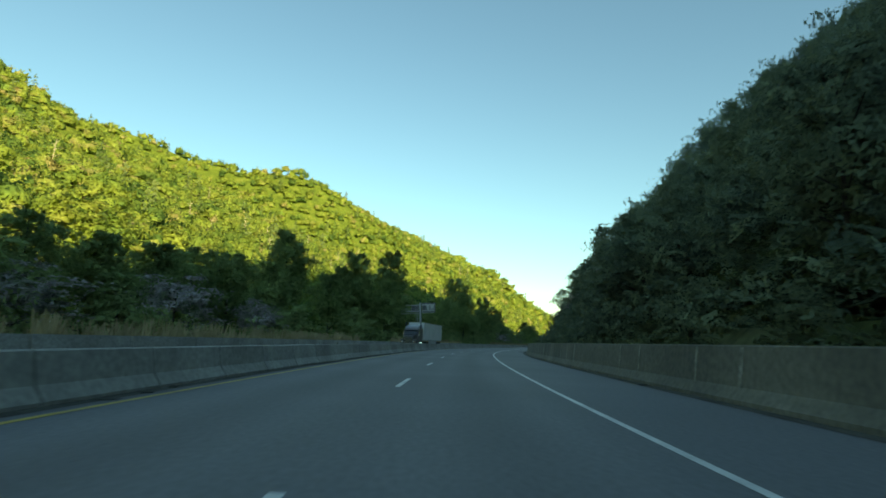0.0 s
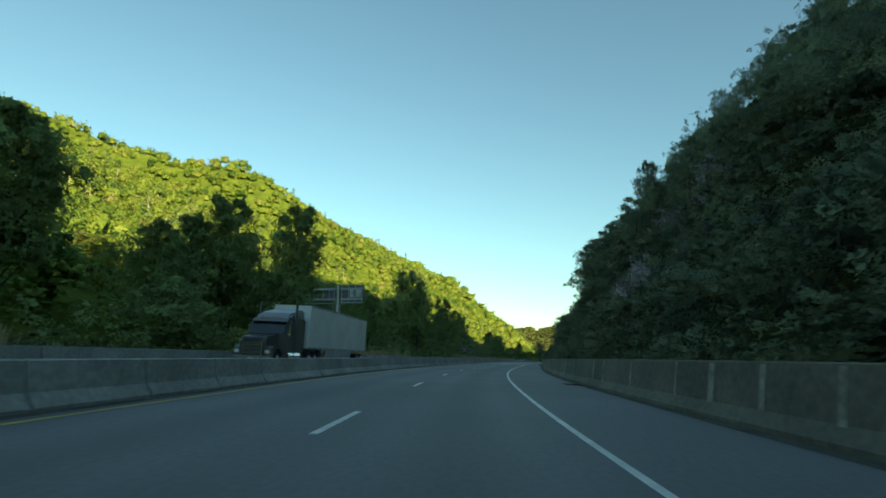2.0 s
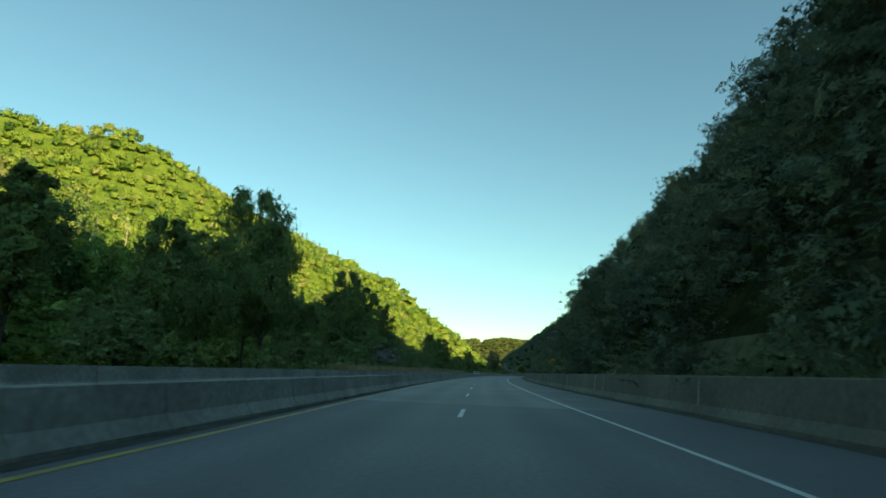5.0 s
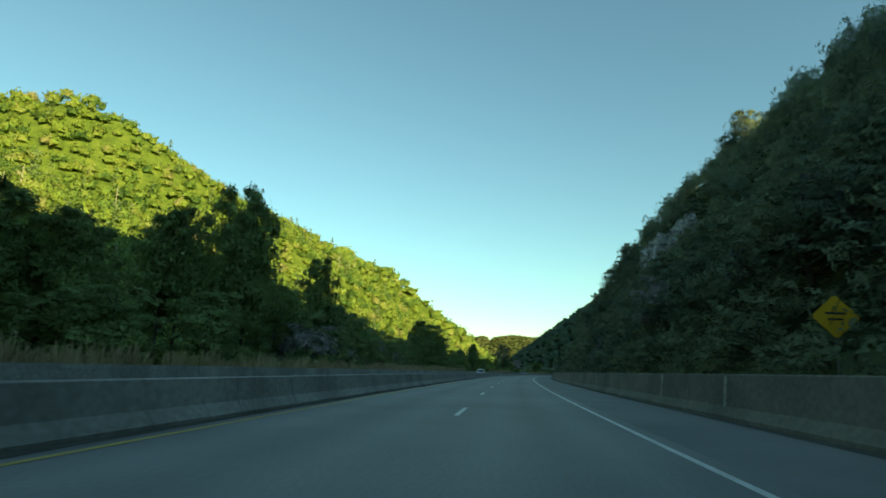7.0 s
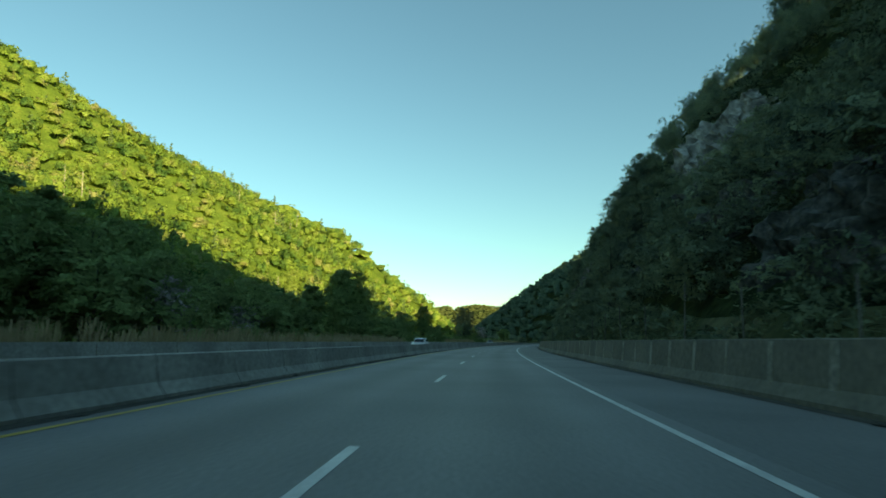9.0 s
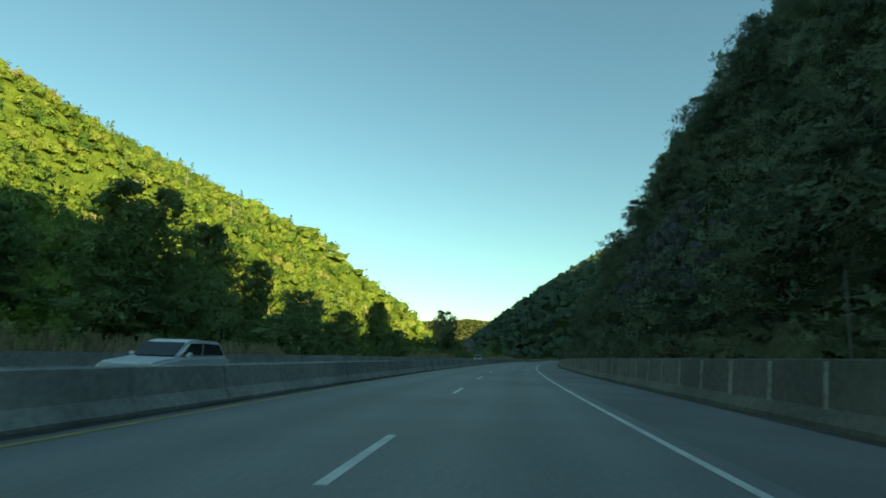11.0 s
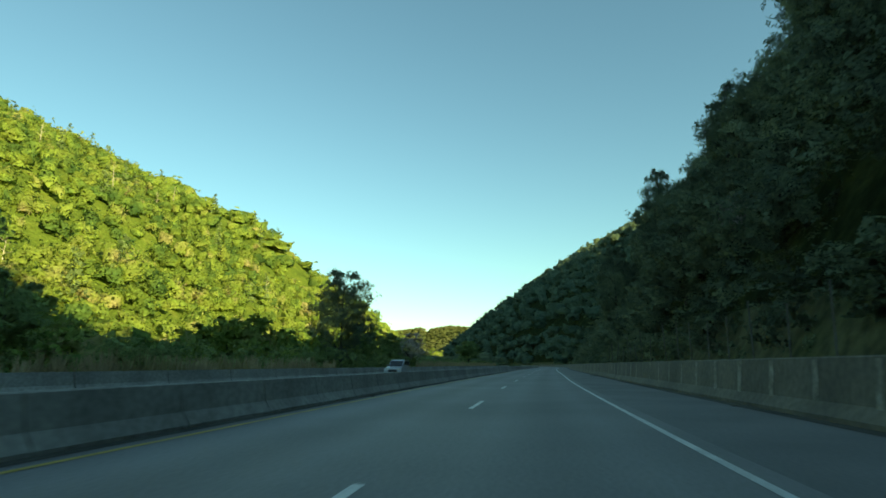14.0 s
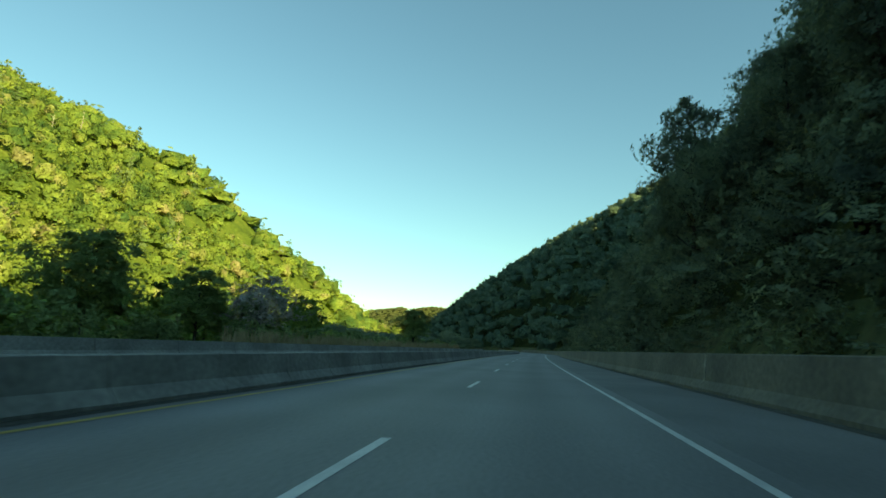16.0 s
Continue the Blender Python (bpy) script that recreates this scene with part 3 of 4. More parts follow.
def scatter(seed, y0, y1, w0, w1, gap, across=0.0, loose=0.48):
    """Jittered places between two lines along the road."""
    r = np.random.RandomState(seed)
    across = across or gap
    yy, ww = np.meshgrid(np.arange(y0, y1, gap), np.arange(w0, w1, across))
    yy = yy.ravel() + r.uniform(-loose, loose, yy.size) * gap
    ww = ww.ravel() + r.uniform(-loose, loose, ww.size) * across
    return axis_x(yy) + ww / axis_cos(yy), yy, r


# ---------------------------------------------------------------- rock outcrops
def rock_patch(s0, s1, u0, u1, bulge, seed, mat, label, rows=30, cols=30):
    """A weathered outcrop standing out of the slope, broken into blocks and ledges."""
    grid = []
    for i in range(cols):
        fs, line = i / (cols - 1), []
        for j in range(rows):
            fu = j / (rows - 1)
            fade = min(1.0, 5 * fs, 5 * (1 - fs), 5 * fu, 5 * (1 - fu))
            s, u = s0 + (s1 - s0) * fs, u0 + (u1 - u0) * fu
            p = at(s, u)
            g = float(land(np.array(p.x), np.array(p.y)))
            q = Vector((s * 0.6 + 0.2 * g, g * 0.75 - 0.16 * s, seed * 3.7))
            block = noise.cell(q) + 0.5 * noise.cell(q * 2.3) + 0.7 * noise.noise(q * 1.7) + 0.25 * noise.noise(q * 6)
            out = bulge * (0.55 + 0.45 * block) * fade - 1.1 * (1 - fade)
            line.append(at(s + 0.25 * noise.noise(q * 3), u - 0.75 * out, g + 0.55 * out))
        grid.append(line)
    root = thing("rock_outcrop", Matrix.Identity(4), label, "rock")
    for a in range(0, cols - 1, 10):
        slab = sheet("slab", grid[a:a + 11], mat)
        slab.parent = root
    return root


ROCKS = [  # along and across the slope, bulge, pale or not
    (349, 371, 28, 45, 3.2, 1), (378, 398, 11, 19.5, 1.8, 0), (362, 375, 11.5, 18, 1.6, 0), (402, 415, 12, 18, 1.5, 0), (298, 312, 13, 20, 1.5, 0), (281, 294, 9.8, 15.5, 1.5, 0),
    (238, 252, 13, 21, 1.6, 0), (262, 276, 16, 23, 1.6, 0), (205, 217, 13, 20, 1.5, 0), (328, 342, 21, 28, 1.6, 0), (318, 330, 11, 17, 1.4, 0), (344, 355, 15, 21, 1.4, 0), (98, 108, 14, 19, 1.2, 0)]


def bare(x, y, margin=0.0):
    """True where an outcrop stands."""
    k = np.zeros(np.shape(x), bool)
    for s0, s1, u0, u1, *_ in ROCKS:
        a, b = at((s0 + s1) / 2, (u0 + u1) / 2), radians(bearing((s0 + s1) / 2))
        ds, du = -(x - a.x) * math.sin(b) + (y - a.y) * math.cos(b), (x - a.x) * math.cos(b) + (y - a.y) * math.sin(b)
        k |= (np.abs(ds) < (s1 - s0) / 2 - 1.5 + margin) & (np.abs(du + 0.5) < (u1 - u0) / 2 - 1 + margin)
    return k


DARK_STONE = material("dark layered rock", (0.12, 0.118, 0.108), 0.95, 0.9, 0.55, 0.25, second=(0.03, 0.034, 0.026), fine=0.3, spec=0.15)
for i, (s0, s1, u0, u1, bulge, pale) in enumerate(ROCKS):
    rock_patch(s0, s1, u0, u1, bulge, i + 2, STONE if pale else DARK_STONE, "pale limestone crag among the trees" if pale else "dark broken rock ledge between shrubs on the bank")


# ---------------------------------------------------------------- woods on the slopes
R0 = np.random.RandomState(4)
def seen(x, y):
    """The part of the left hill that the road looks at."""
    return x > -(0.95 * y + 70)


HILL_CROWNS = [crown(R0, round_lobes(R0, 10, 0.25, 0.46, 0.86), 50, 0.055, 6, 3, 0.72, -0.1, 0.35, root=0.1) for _ in range(8)]
FAR_CROWNS = [crown(R0, round_lobes(R0, 9, 0.25, 0.46, 0.86), 34, 0.07, 7, 3, 0.76, -0.1, 0.35, root=0.1) for _ in range(7)]
MID_CROWNS = [crown(R0, round_lobes(R0, 8, 0.25, 0.46, 0.86), 22, 0.08, 7, 3, 0.86, -0.1, 0.35, root=0.1) for _ in range(6)]
DARK_CROWNS = [crown(R0, round_lobes(R0, 9, 0.2, 0.44), 72, 0.052, 8, 3, 0.72, -0.1, 0.4) for _ in range(7)]
DISTANT_CROWNS = [crown(R0, round_lobes(R0, 6, 0.3, 0.46), 10, 0.11, 6, 3, 0.95, -0.1, 0.25, root=-0.6) for _ in range(5)]
PINES = [loose_cards(cards(R0, *cone_lobes(R0, 14), 90, 0.045)) for _ in range(2)]
NEAR_CROWNS = [crown(R0, round_lobes(R0, 11, 0.2, 0.46, 0.86), 90, 0.043, 6, 3, 0.7, -0.1, 0.35, root=0.1) for _ in range(7)]
for nm, w0, w1, y0, y1, gap, h0, h1, protos, seed in (("lower_hillside_woods", -135, -72, 90, 640, 6.4, 6.8, 8.8, NEAR_CROWNS, 20), ("hillside_woods", -250, -72, 40, 760, 6.6, 7.2, 9.6, HILL_CROWNS, 21), ("upper_hillside_woods", -600, -250, 200, 900, 8.6, 8.8, 11.2, FAR_CROWNS, 28),
                                                      ("farther_hillside_woods", -520, -60, 760, 1300, 12.4, 8, 13, MID_CROWNS, 29)):
    x, y, r = scatter(seed, y0, y1, w0, w1, gap, loose=0.6)
    k = seen(x, y) & ~((nm == "hillside_woods") & (y > 90) & (y < 640) & (x - axis_x(y) > -135)) & ((nm != "upper_hillside_woods") | (y < 900)) & ~((nm[0] == "f") & (y < 900) & (x - axis_x(y) < -250))
    x, y = x[k], y[k]
    stuff(nm, x, y, (1.3 + r.uniform(h0 - 0.8, h1 + 1.4, len(x))) * (1 + 0.15 * waves(x, y, 31, 70)), gap * r.uniform(1.1, 1.95, len(x)) * (0.98 if nm[0] == "u" else 1.0), protos, LEAVES_HILL, "dense spring-green broadleaf woods on the valley side", "trees", seed, 2.6)
x, y, r = scatter(31, 60, 1200, -480, -110, 44)
k = seen(x, y)
x, y = x[k], y[k]
stuff("hillside_pines", x, y, r.uniform(12, 19, len(x)), r.uniform(13, 18, len(x)), PINES, LEAVES_PINE, "dark pines scattered over the lit hillside", "trees", 5)
x, y, r = scatter(22, -60, 660, 30, 140, 7.2)
_c0, _c1 = at(285, 30).y, at(378, 40).y
k = ~bare(x, y, 1.0) & ~((y > _c0) & (y < _c1) & (x - axis_x(y) < 52)) & (y > -10) & ((y < 140) | (x - axis_x(y) < 92))
x, y = x[k], y[k]
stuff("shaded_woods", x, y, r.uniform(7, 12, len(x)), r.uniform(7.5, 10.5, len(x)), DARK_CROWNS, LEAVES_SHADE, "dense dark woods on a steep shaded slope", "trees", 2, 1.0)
x, y, r = scatter(24, 640, 1350, 9, 200, 11.5)
stuff("far_shaded_woods", x, y, r.uniform(8, 13, len(x)), r.uniform(12, 15, len(x)), MID_CROWNS, LEAVES_HAZE, "dark woods on the farther shaded slope", "trees", 12, 1.0)
x, y, r = scatter(25, 600, 1200, -70, -20, 10)
stuff("valley_woods", x, y, r.uniform(4, 8, len(x)), r.uniform(9, 13, len(x)), MID_CROWNS, LEAVES_SHADE, "shaded woods on the flat valley floor", "trees", 13, 0.5)
_rf = np.random.RandomState(23)
_v, _a = np.meshgrid(np.arange(-300, 300, 17.0), np.arange(-480, 60, 22.0))
_v, _a = (g.ravel() + _rf.uniform(-8, 8, g.size) for g in (_v, _a))
_b, _a = radians(FAR_BEARING), _a + FAR_AWAY
x, y = FAR_EYE[0] + _a * math.sin(_b) + _v * math.cos(_b), FAR_EYE[1] + _a * math.cos(_b) - _v * math.sin(_b)
stuff("distant_woods", x, y, _rf.uniform(10, 14, len(x)), _rf.uniform(24, 32, len(x)), DISTANT_CROWNS, LEAVES_FAR_HAZE, "distant wooded ridge that closes the valley", "trees", 3, 2.0)
BANK = [leafy(R0, round_lobes(R0, 9, 0.05, 0.5, 0.85), 70, 0.078, 14, -0.1, 0.45) for _ in range(6)]
BANK_FINE = [leafy(R0, round_lobes(R0, 14, 0.05, 0.5, 0.88), 100, 0.07, 16, -0.1, 0.45) for _ in range(5)]
for nm, u0, u1, gap, protos, seed in (("bank_shrubs", 9.0, 18.0, 3.0, BANK_FINE, 26), ("upper_bank_shrubs", 18.0, 32, 3.4, BANK, 36)):
    x, y, r = scatter(seed, -40, 640, u0, u1, gap, 0.62 * gap)
    k = ~bare(x, y)
    x, y = x[k], y[k]
    low = x - axis_x(y) < 11.5
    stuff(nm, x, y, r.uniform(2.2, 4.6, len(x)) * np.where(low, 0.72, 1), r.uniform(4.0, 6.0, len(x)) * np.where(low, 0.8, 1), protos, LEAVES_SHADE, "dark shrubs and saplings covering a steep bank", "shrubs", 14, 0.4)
x, y, r = scatter(37, _c0 - 4, _c1 + 4, 28, 58, 3.6)
k = ~bare(x, y)
x, y = x[k], y[k]
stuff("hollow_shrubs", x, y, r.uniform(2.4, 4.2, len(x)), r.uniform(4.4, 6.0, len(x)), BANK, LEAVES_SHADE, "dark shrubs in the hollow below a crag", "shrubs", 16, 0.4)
x, y, r = scatter(27, 10, 600, -80, -37, 7.2)
k = seen(x, y)
x, y = x[k], y[k]
stuff("hillside_shrubs", x, y, r.uniform(3, 6, len(x)), r.uniform(6, 8.5, len(x)), BANK, LEAVES_HILL, "green shrubs and saplings on the lower hillside", "shrubs", 15, 0.4)
# ---------------------------------------------------------------- single trees
def tree_kind(name, seed, lobes, count, leaf, leaf_mat, bark_mat, trunk, label):
    """A tree one metre high: a tapered trunk with limbs, and a crown of leaf cards."""
    r = np.random.RandomState(seed)
    root = new(name)
    tagged(root, label, "tree")
    cs, rs = lobes
    bm = tube(trunk, trunk * 0.7, (0, 0, -0.06), (0.004, 0.003, 0.3), 8)
    tube(trunk * 0.7, trunk * 0.25, (0.004, 0.003, 0.29), (0, 0, 0.86), 7, bm)
    for c in cs[::2]:
        z0 = max(0.16, c[2] - 0.16)
        tube(trunk * 0.32, trunk * 0.1, (0, 0, z0), tuple(c), 5, bm)
    part("trunk", bm, bark_mat, root)
    v, f, n = leafy(r, lobes, count, leaf, count // 5, -0.05, 0.5)
    cv, cf = core(lobes, 14, 9, 0.58)
    v, f, n = np.concatenate([cv, v]), np.concatenate([cf, len(cv) + f]), np.concatenate([rounded(r, cv, len(cv)), n])
    me = raw("crown", v, f, leaf_mat, link=False, soft=True)
    me.normals_split_custom_set_from_vertices(n.astype(np.float32))
    new("crown", me).parent = root
    return root


RT = np.random.RandomState(12)
FINE = [tree_kind("tree", 40 + i, round_lobes(RT, 30, 0.2 + 0.05 * (i % 3), (0.26, 0.30, 0.24, 0.34)[i], 0.93, (0.7, 0.6, 0.9, 0.6)[i]), 2500, 0.0188, LEAVES_HERO, BARK, 0.014,
                  "dark green broadleaf tree beside the highway") for i in range(4)]
DENSE = [tree_kind("tree", 45 + i, round_lobes(RT, 30, 0.12, (0.30, 0.36)[i], 0.93, 0.6), 1700, 0.02, LEAVES_SHADE, BARK, 0.014, "dark green broadleaf tree on the bank") for i in range(2)]
YOUNG = [tree_kind("tree", 65 + i, round_lobes(RT, 20, 0.12, (0.30, 0.36)[i], 0.93, 0.6), 600, 0.03, LEAVES_ROAD, BARK, 0.014, "young broadleaf tree in shaded roadside woods") for i in range(2)]
KINDS = [tree_kind("tree", 60 + i, round_lobes(RT, 20, 0.14 + 0.05 * (i % 3), (0.28, 0.34, 0.3)[i], 0.93, (0.7, 0.6, 0.8)[i]), 700, 0.027, LEAVES_SHADE, BARK, 0.016,
                   "dark green broadleaf tree on the bank") for i in range(3)]
LIT = [tree_kind("tree", 70 + i, round_lobes(RT, 18, 0.2, (0.30, 0.34)[i], 0.93, 0.65), 460, 0.033, LEAVES_HILL, BARK, 0.014, "spring-green broadleaf tree on the lower hillside") for i in range(2)]
BLOOM = tree_kind("flowering_tree", 51, round_lobes(RT, 16, 0.2, 0.42), 1000, 0.018, BLOSSOM, BARK, 0.014, "small tree with pale lilac blossom")
used = set()


def plant_at(kind, s, u, height, width, label="", group=""):
    p = at(s, u)
    z = float(land(np.array(p.x), np.array(p.y)))
    m = Matrix.Translation((p.x, p.y, z)) @ pose(0, 0, 0, 0, 0, (s * 37 + u * 11) % 360)
    full = m @ Matrix.Diagonal((width / 0.62, width / 0.62, height, 1))
    if kind.name not in used:
        used.add(kind.name)
        kind.matrix_basis = full
        return tagged(kind, label, group=group)
    ob = copy_thing(kind, m)
    ob.matrix_basis = full
    return tagged(ob, label, group=group)


TALL = [  # kind, s, u, height, crown width
    (2, 94, -37.3, 20.5, 12.5), (1, 110, -36, 14.5, 8), (2, 116, -36, 17, 8), (0, 122, -35.6, 21.5, 11), (3, 129, -38, 17, 9), (0, 136, -32.3, 24.2, 11), (1, 127, -30, 11.5, 8.5),
    (3, 224, -36, 28, 11), (1, 219, -31, 21.5, 8.5), (2, 232, -37, 17, 9), (0, 241, -36, 13.5, 8), (1, 245, -34, 12.5, 8), (2, 255, -33, 15.8, 7), (3, 260, -34.5, 17.3, 8), (0, 262.5, -28.5, 18.8, 8.5),
    (1, 272, -35, 24, 9), (3, 280, -33, 12, 8), (0, 290, -31, 18.2, 8), (2, 303, -33, 12, 8.5), (3, 312, -33, 11.5, 8), (1, 363, -28, 13.8, 9), (2, 354, -31, 10, 8), (3, 371, -30, 9, 8),
    (2, 390, -39, 17.3, 10.5), (0, 401, -38, 14.6, 7), (3, 423, -41.5, 12.8, 8), (1, 424, -33, 9, 7), (2, 436, -30.5, 12, 7), (1, 508, -31, 8.5, 7.5), (0, 520, -30, 7.5, 7), (2, 584, -24, 8.5, 9),
    (0, 72, -34.5, 12.5, 9), (2, 58, -35, 11, 9), (1, 42, -36, 10.5, 9), (2, 50, -35.5, 10.5, 9), (3, 66, -36, 12, 9), (1, 84, -35, 13, 9), (3, 150, -34, 14, 9), (1, 165, -35, 13, 9), (2, 182, -34, 15, 9), (0, 198, -33, 16, 8), (3, 208, -34, 17, 9)]
for k, s, u, h, w in TALL:
    plant_at(FINE[k], s, u, h, w, "tall dark broadleaf tree rising above the roadside woods", "roadside trees")
for s, u, h, w in ((489, -27.8, 15.0, 9.4), (284, -31.5, 9.5, 8), (291, -30.5, 11, 8), (298, -31.5, 11, 9), (305, -30, 10, 8), (312, -31, 9, 8), (319, -30.5, 8.5, 8), (326, -31, 8.5, 8), (333, -30, 8, 8), (340, -31, 7.5, 8), (348, -30.5, 7.5, 8)):
    plant_at(DENSE[0] if s == 489 else YOUNG[int(s) % 2], s, u, h, w, "full-crowned broadleaf tree in shaded roadside woods", "roadside woods")
rt = random.Random(5)
for i in range(88):
    s = rt.uniform(-10, 640)
    low = 0.5 if s > 445 else 1.0
    plant_at(rt.choice(YOUNG), s, rt.uniform(-39, -25), rt.uniform(4, 8) * low, rt.uniform(5, 8) * low, "young broadleaf tree in shaded roadside woods", "roadside woods")
for i in range(70):
    plant_at(LIT[i % 2], rt.uniform(-10, 600), rt.uniform(-84, -42), rt.uniform(7, 11), rt.uniform(6, 9), "spring-green broadleaf tree on the lower hillside", "hillside trees")
for i in range(115):
    s, u = rt.uniform(-25, 640), 11.2 + 20 * rt.random() ** 1.3
    if bare(np.array(at(s, u).x), np.array(at(s, u).y), 1.5) or (283 < s < 380 and u > 18):
        continue
    tall = 1.0 if s < 105 else 0.55 if 225 < s < 305 else 1.15
    plant_at(rt.choice(DENSE if -5 < s < 60 or 490 < s < 560 else KINDS), s, u, rt.uniform(5, 9) * tall, rt.uniform(5, 8), "dark broadleaf tree on a steep shaded bank", "bank trees")
for s, u, h, w in ((509, 19.6, 16.6, 6.5), (515, 22, 12, 7), (502, 17, 10, 7), (521, 13, 16.2, 8.5), (527, 15, 12, 7), (130, 19, 12.5, 4.5), (164, 16, 11, 8), (153, 14, 12.4, 7), (146, 16, 10, 7), (172, 18, 9, 7), (401, 67, 18, 12), (392, 60, 12, 9), (484, 14, 12, 7), (478, 17, 7.5, 7), (386, 25, 10, 8), (393, 29, 11, 8), (399, 24, 10, 8)):
    plant_at(DENSE[0], s, u, h, w, "tall broadleaf tree leaning over the wall", "bank trees")
for s, u, h, w in ((277, -27, 6.5, 8), (288, -26, 4.5, 5), (310, -27, 6, 5), (322, -26, 4.5, 4), (528, -28, 8, 8), (255, 11.8, 5.6, 4.2), (387, 16, 3.4, 2.6), (49, -27, 6.5, 6.5), (66, -27, 5.5, 6), (106, 20, 5.5, 4.2), (109, 21, 6.0, 4.0), (117, 18.5, 5.0, 3.2), (104, 13, 5.0, 2.2), (106.5, 11.8, 4.5, 2.0), (398, 14, 3.6, 2.6), (452, 13, 3.4, 2.8), (130, 15, 4, 3), (30, -27, 5, 8)):
    plant_at(BLOOM, s, u, h, w, "", "flowering trees")

# ---------------------------------------------------------------- undergrowth
RB = np.random.RandomState(9)
BUSHES = [leafy(RB, round_lobes(RB, 11, 0.05, 0.5, 0.85), 120, 0.055, 16, -0.1, 0.45) for _ in range(6)]
for nm, mat, sides, count, lab in (("undergrowth", LEAVES_ROAD, ((-26, -19.4, 1.6, 3.6),), 320, "green shrubs behind the far barrier"), ("bank_undergrowth", LEAVES_SHADE, ((8.1, 9.4, 1.0, 1.8), (8.4, 11, 1.2, 2.5)), 330, "low dark shrubs behind the wall")):
    xs, ys, hs = [], [], []
    for i in range(count):
        u0, u1, h0, h1 = sides[i % len(sides)]
        p = (at_far if u0 < 0 else at)(RB.uniform(-20, 640), RB.uniform(u0, u1))
        xs.append(p.x), ys.append(p.y), hs.append(RB.uniform(h0, h1))
    hs = np.array(hs)
    stuff(nm, np.array(xs), np.array(ys), hs, hs * RB.uniform(0.9, 1.35, len(hs)), BUSHES, mat, lab, "shrubs", 6, 0.2)


def tuft(r, n):
    """A tuft of dry blades, one metre high."""
    out = []
    for i in range(n):
        a, l, b = r.uniform(0, math.tau), r.uniform(0.1, 0.45), r.uniform(0, math.tau)
        h, w = r.uniform(0.6, 1.0), 0.03
        o = np.array((0.25 * math.cos(b), 0.25 * math.sin(b), 0)) * r.uniform(0, 1)
        d, e = np.array((math.cos(a), math.sin(a), 0)), np.array((-math.sin(a), math.cos(a), 0))
        out.append([o - e * w, o + e * w, o + d * l + e * w * 0.4 + (0, 0, h), o + d * l - e * w * 0.4 + (0, 0, h)])
    return np.array(out)


TUFTS = [loose_cards(tuft(RB, 26)) for _ in range(4)]
xs, ys = [], []
for i in range(2300):
    s = RB.uniform(-20, 620)
    if math.sin(s * 0.06) + math.sin(s * 0.023 + 1) < -0.55:
        continue
    p = at_far(s, RB.uniform(-18.6, -16.5))
    xs.append(p.x), ys.append(p.y)
stuff("dry_grass", np.array(xs), np.array(ys), RB.uniform(1.2, 2.1, len(xs)), RB.uniform(1.0, 1.7, len(xs)), TUFTS, DRY_GRASS, "tall tan dry grass behind the far barrier", "grass", 7, 0.1)

# dead pale trunks on the hillside
rd = random.Random(3)
_snag = None
for i in range(36):
    yy = (rd.uniform(150, 760) if i < 20 else rd.uniform(170, 420)) if i > 1 else at(438 + 4 * i, -204).y
    ww = -(rd.uniform(140, 300) if i < 20 else rd.uniform(95, 190)) if i > 1 else -204 + 3.0 * i
    px = float(axis_x(yy)) + ww
    m = Matrix.Translation((px, yy, float(land(np.array(px), np.array(yy))))) @ pose(0, 0, 0, rd.uniform(-5, 5), rd.uniform(-5, 5), rd.uniform(0, 360)) @ Matrix.Diagonal((1, 1, rd.uniform(0.8, 1.25), 1))
    if _snag is None:
        _snag = thing("dead_tree", m, "bare bleached dead tree trunk on the hillside", "tree", "dead trees")
        bm = tube(0.17, 0.05, (0, 0, -1), (0.3, 0.2, 12), 6)
        for k in range(7):
            a = k * 2.4
            tube(0.07, 0.02, (0.1, 0.1, 5 + k * 0.9), (1.7 * math.cos(a), 1.7 * math.sin(a), 6 + k * 0.95), 4, bm)
        part("trunk", bm, PALE_BARK, _snag)
    else:
        c = copy_thing(_snag, m)
        c.matrix_basis = m


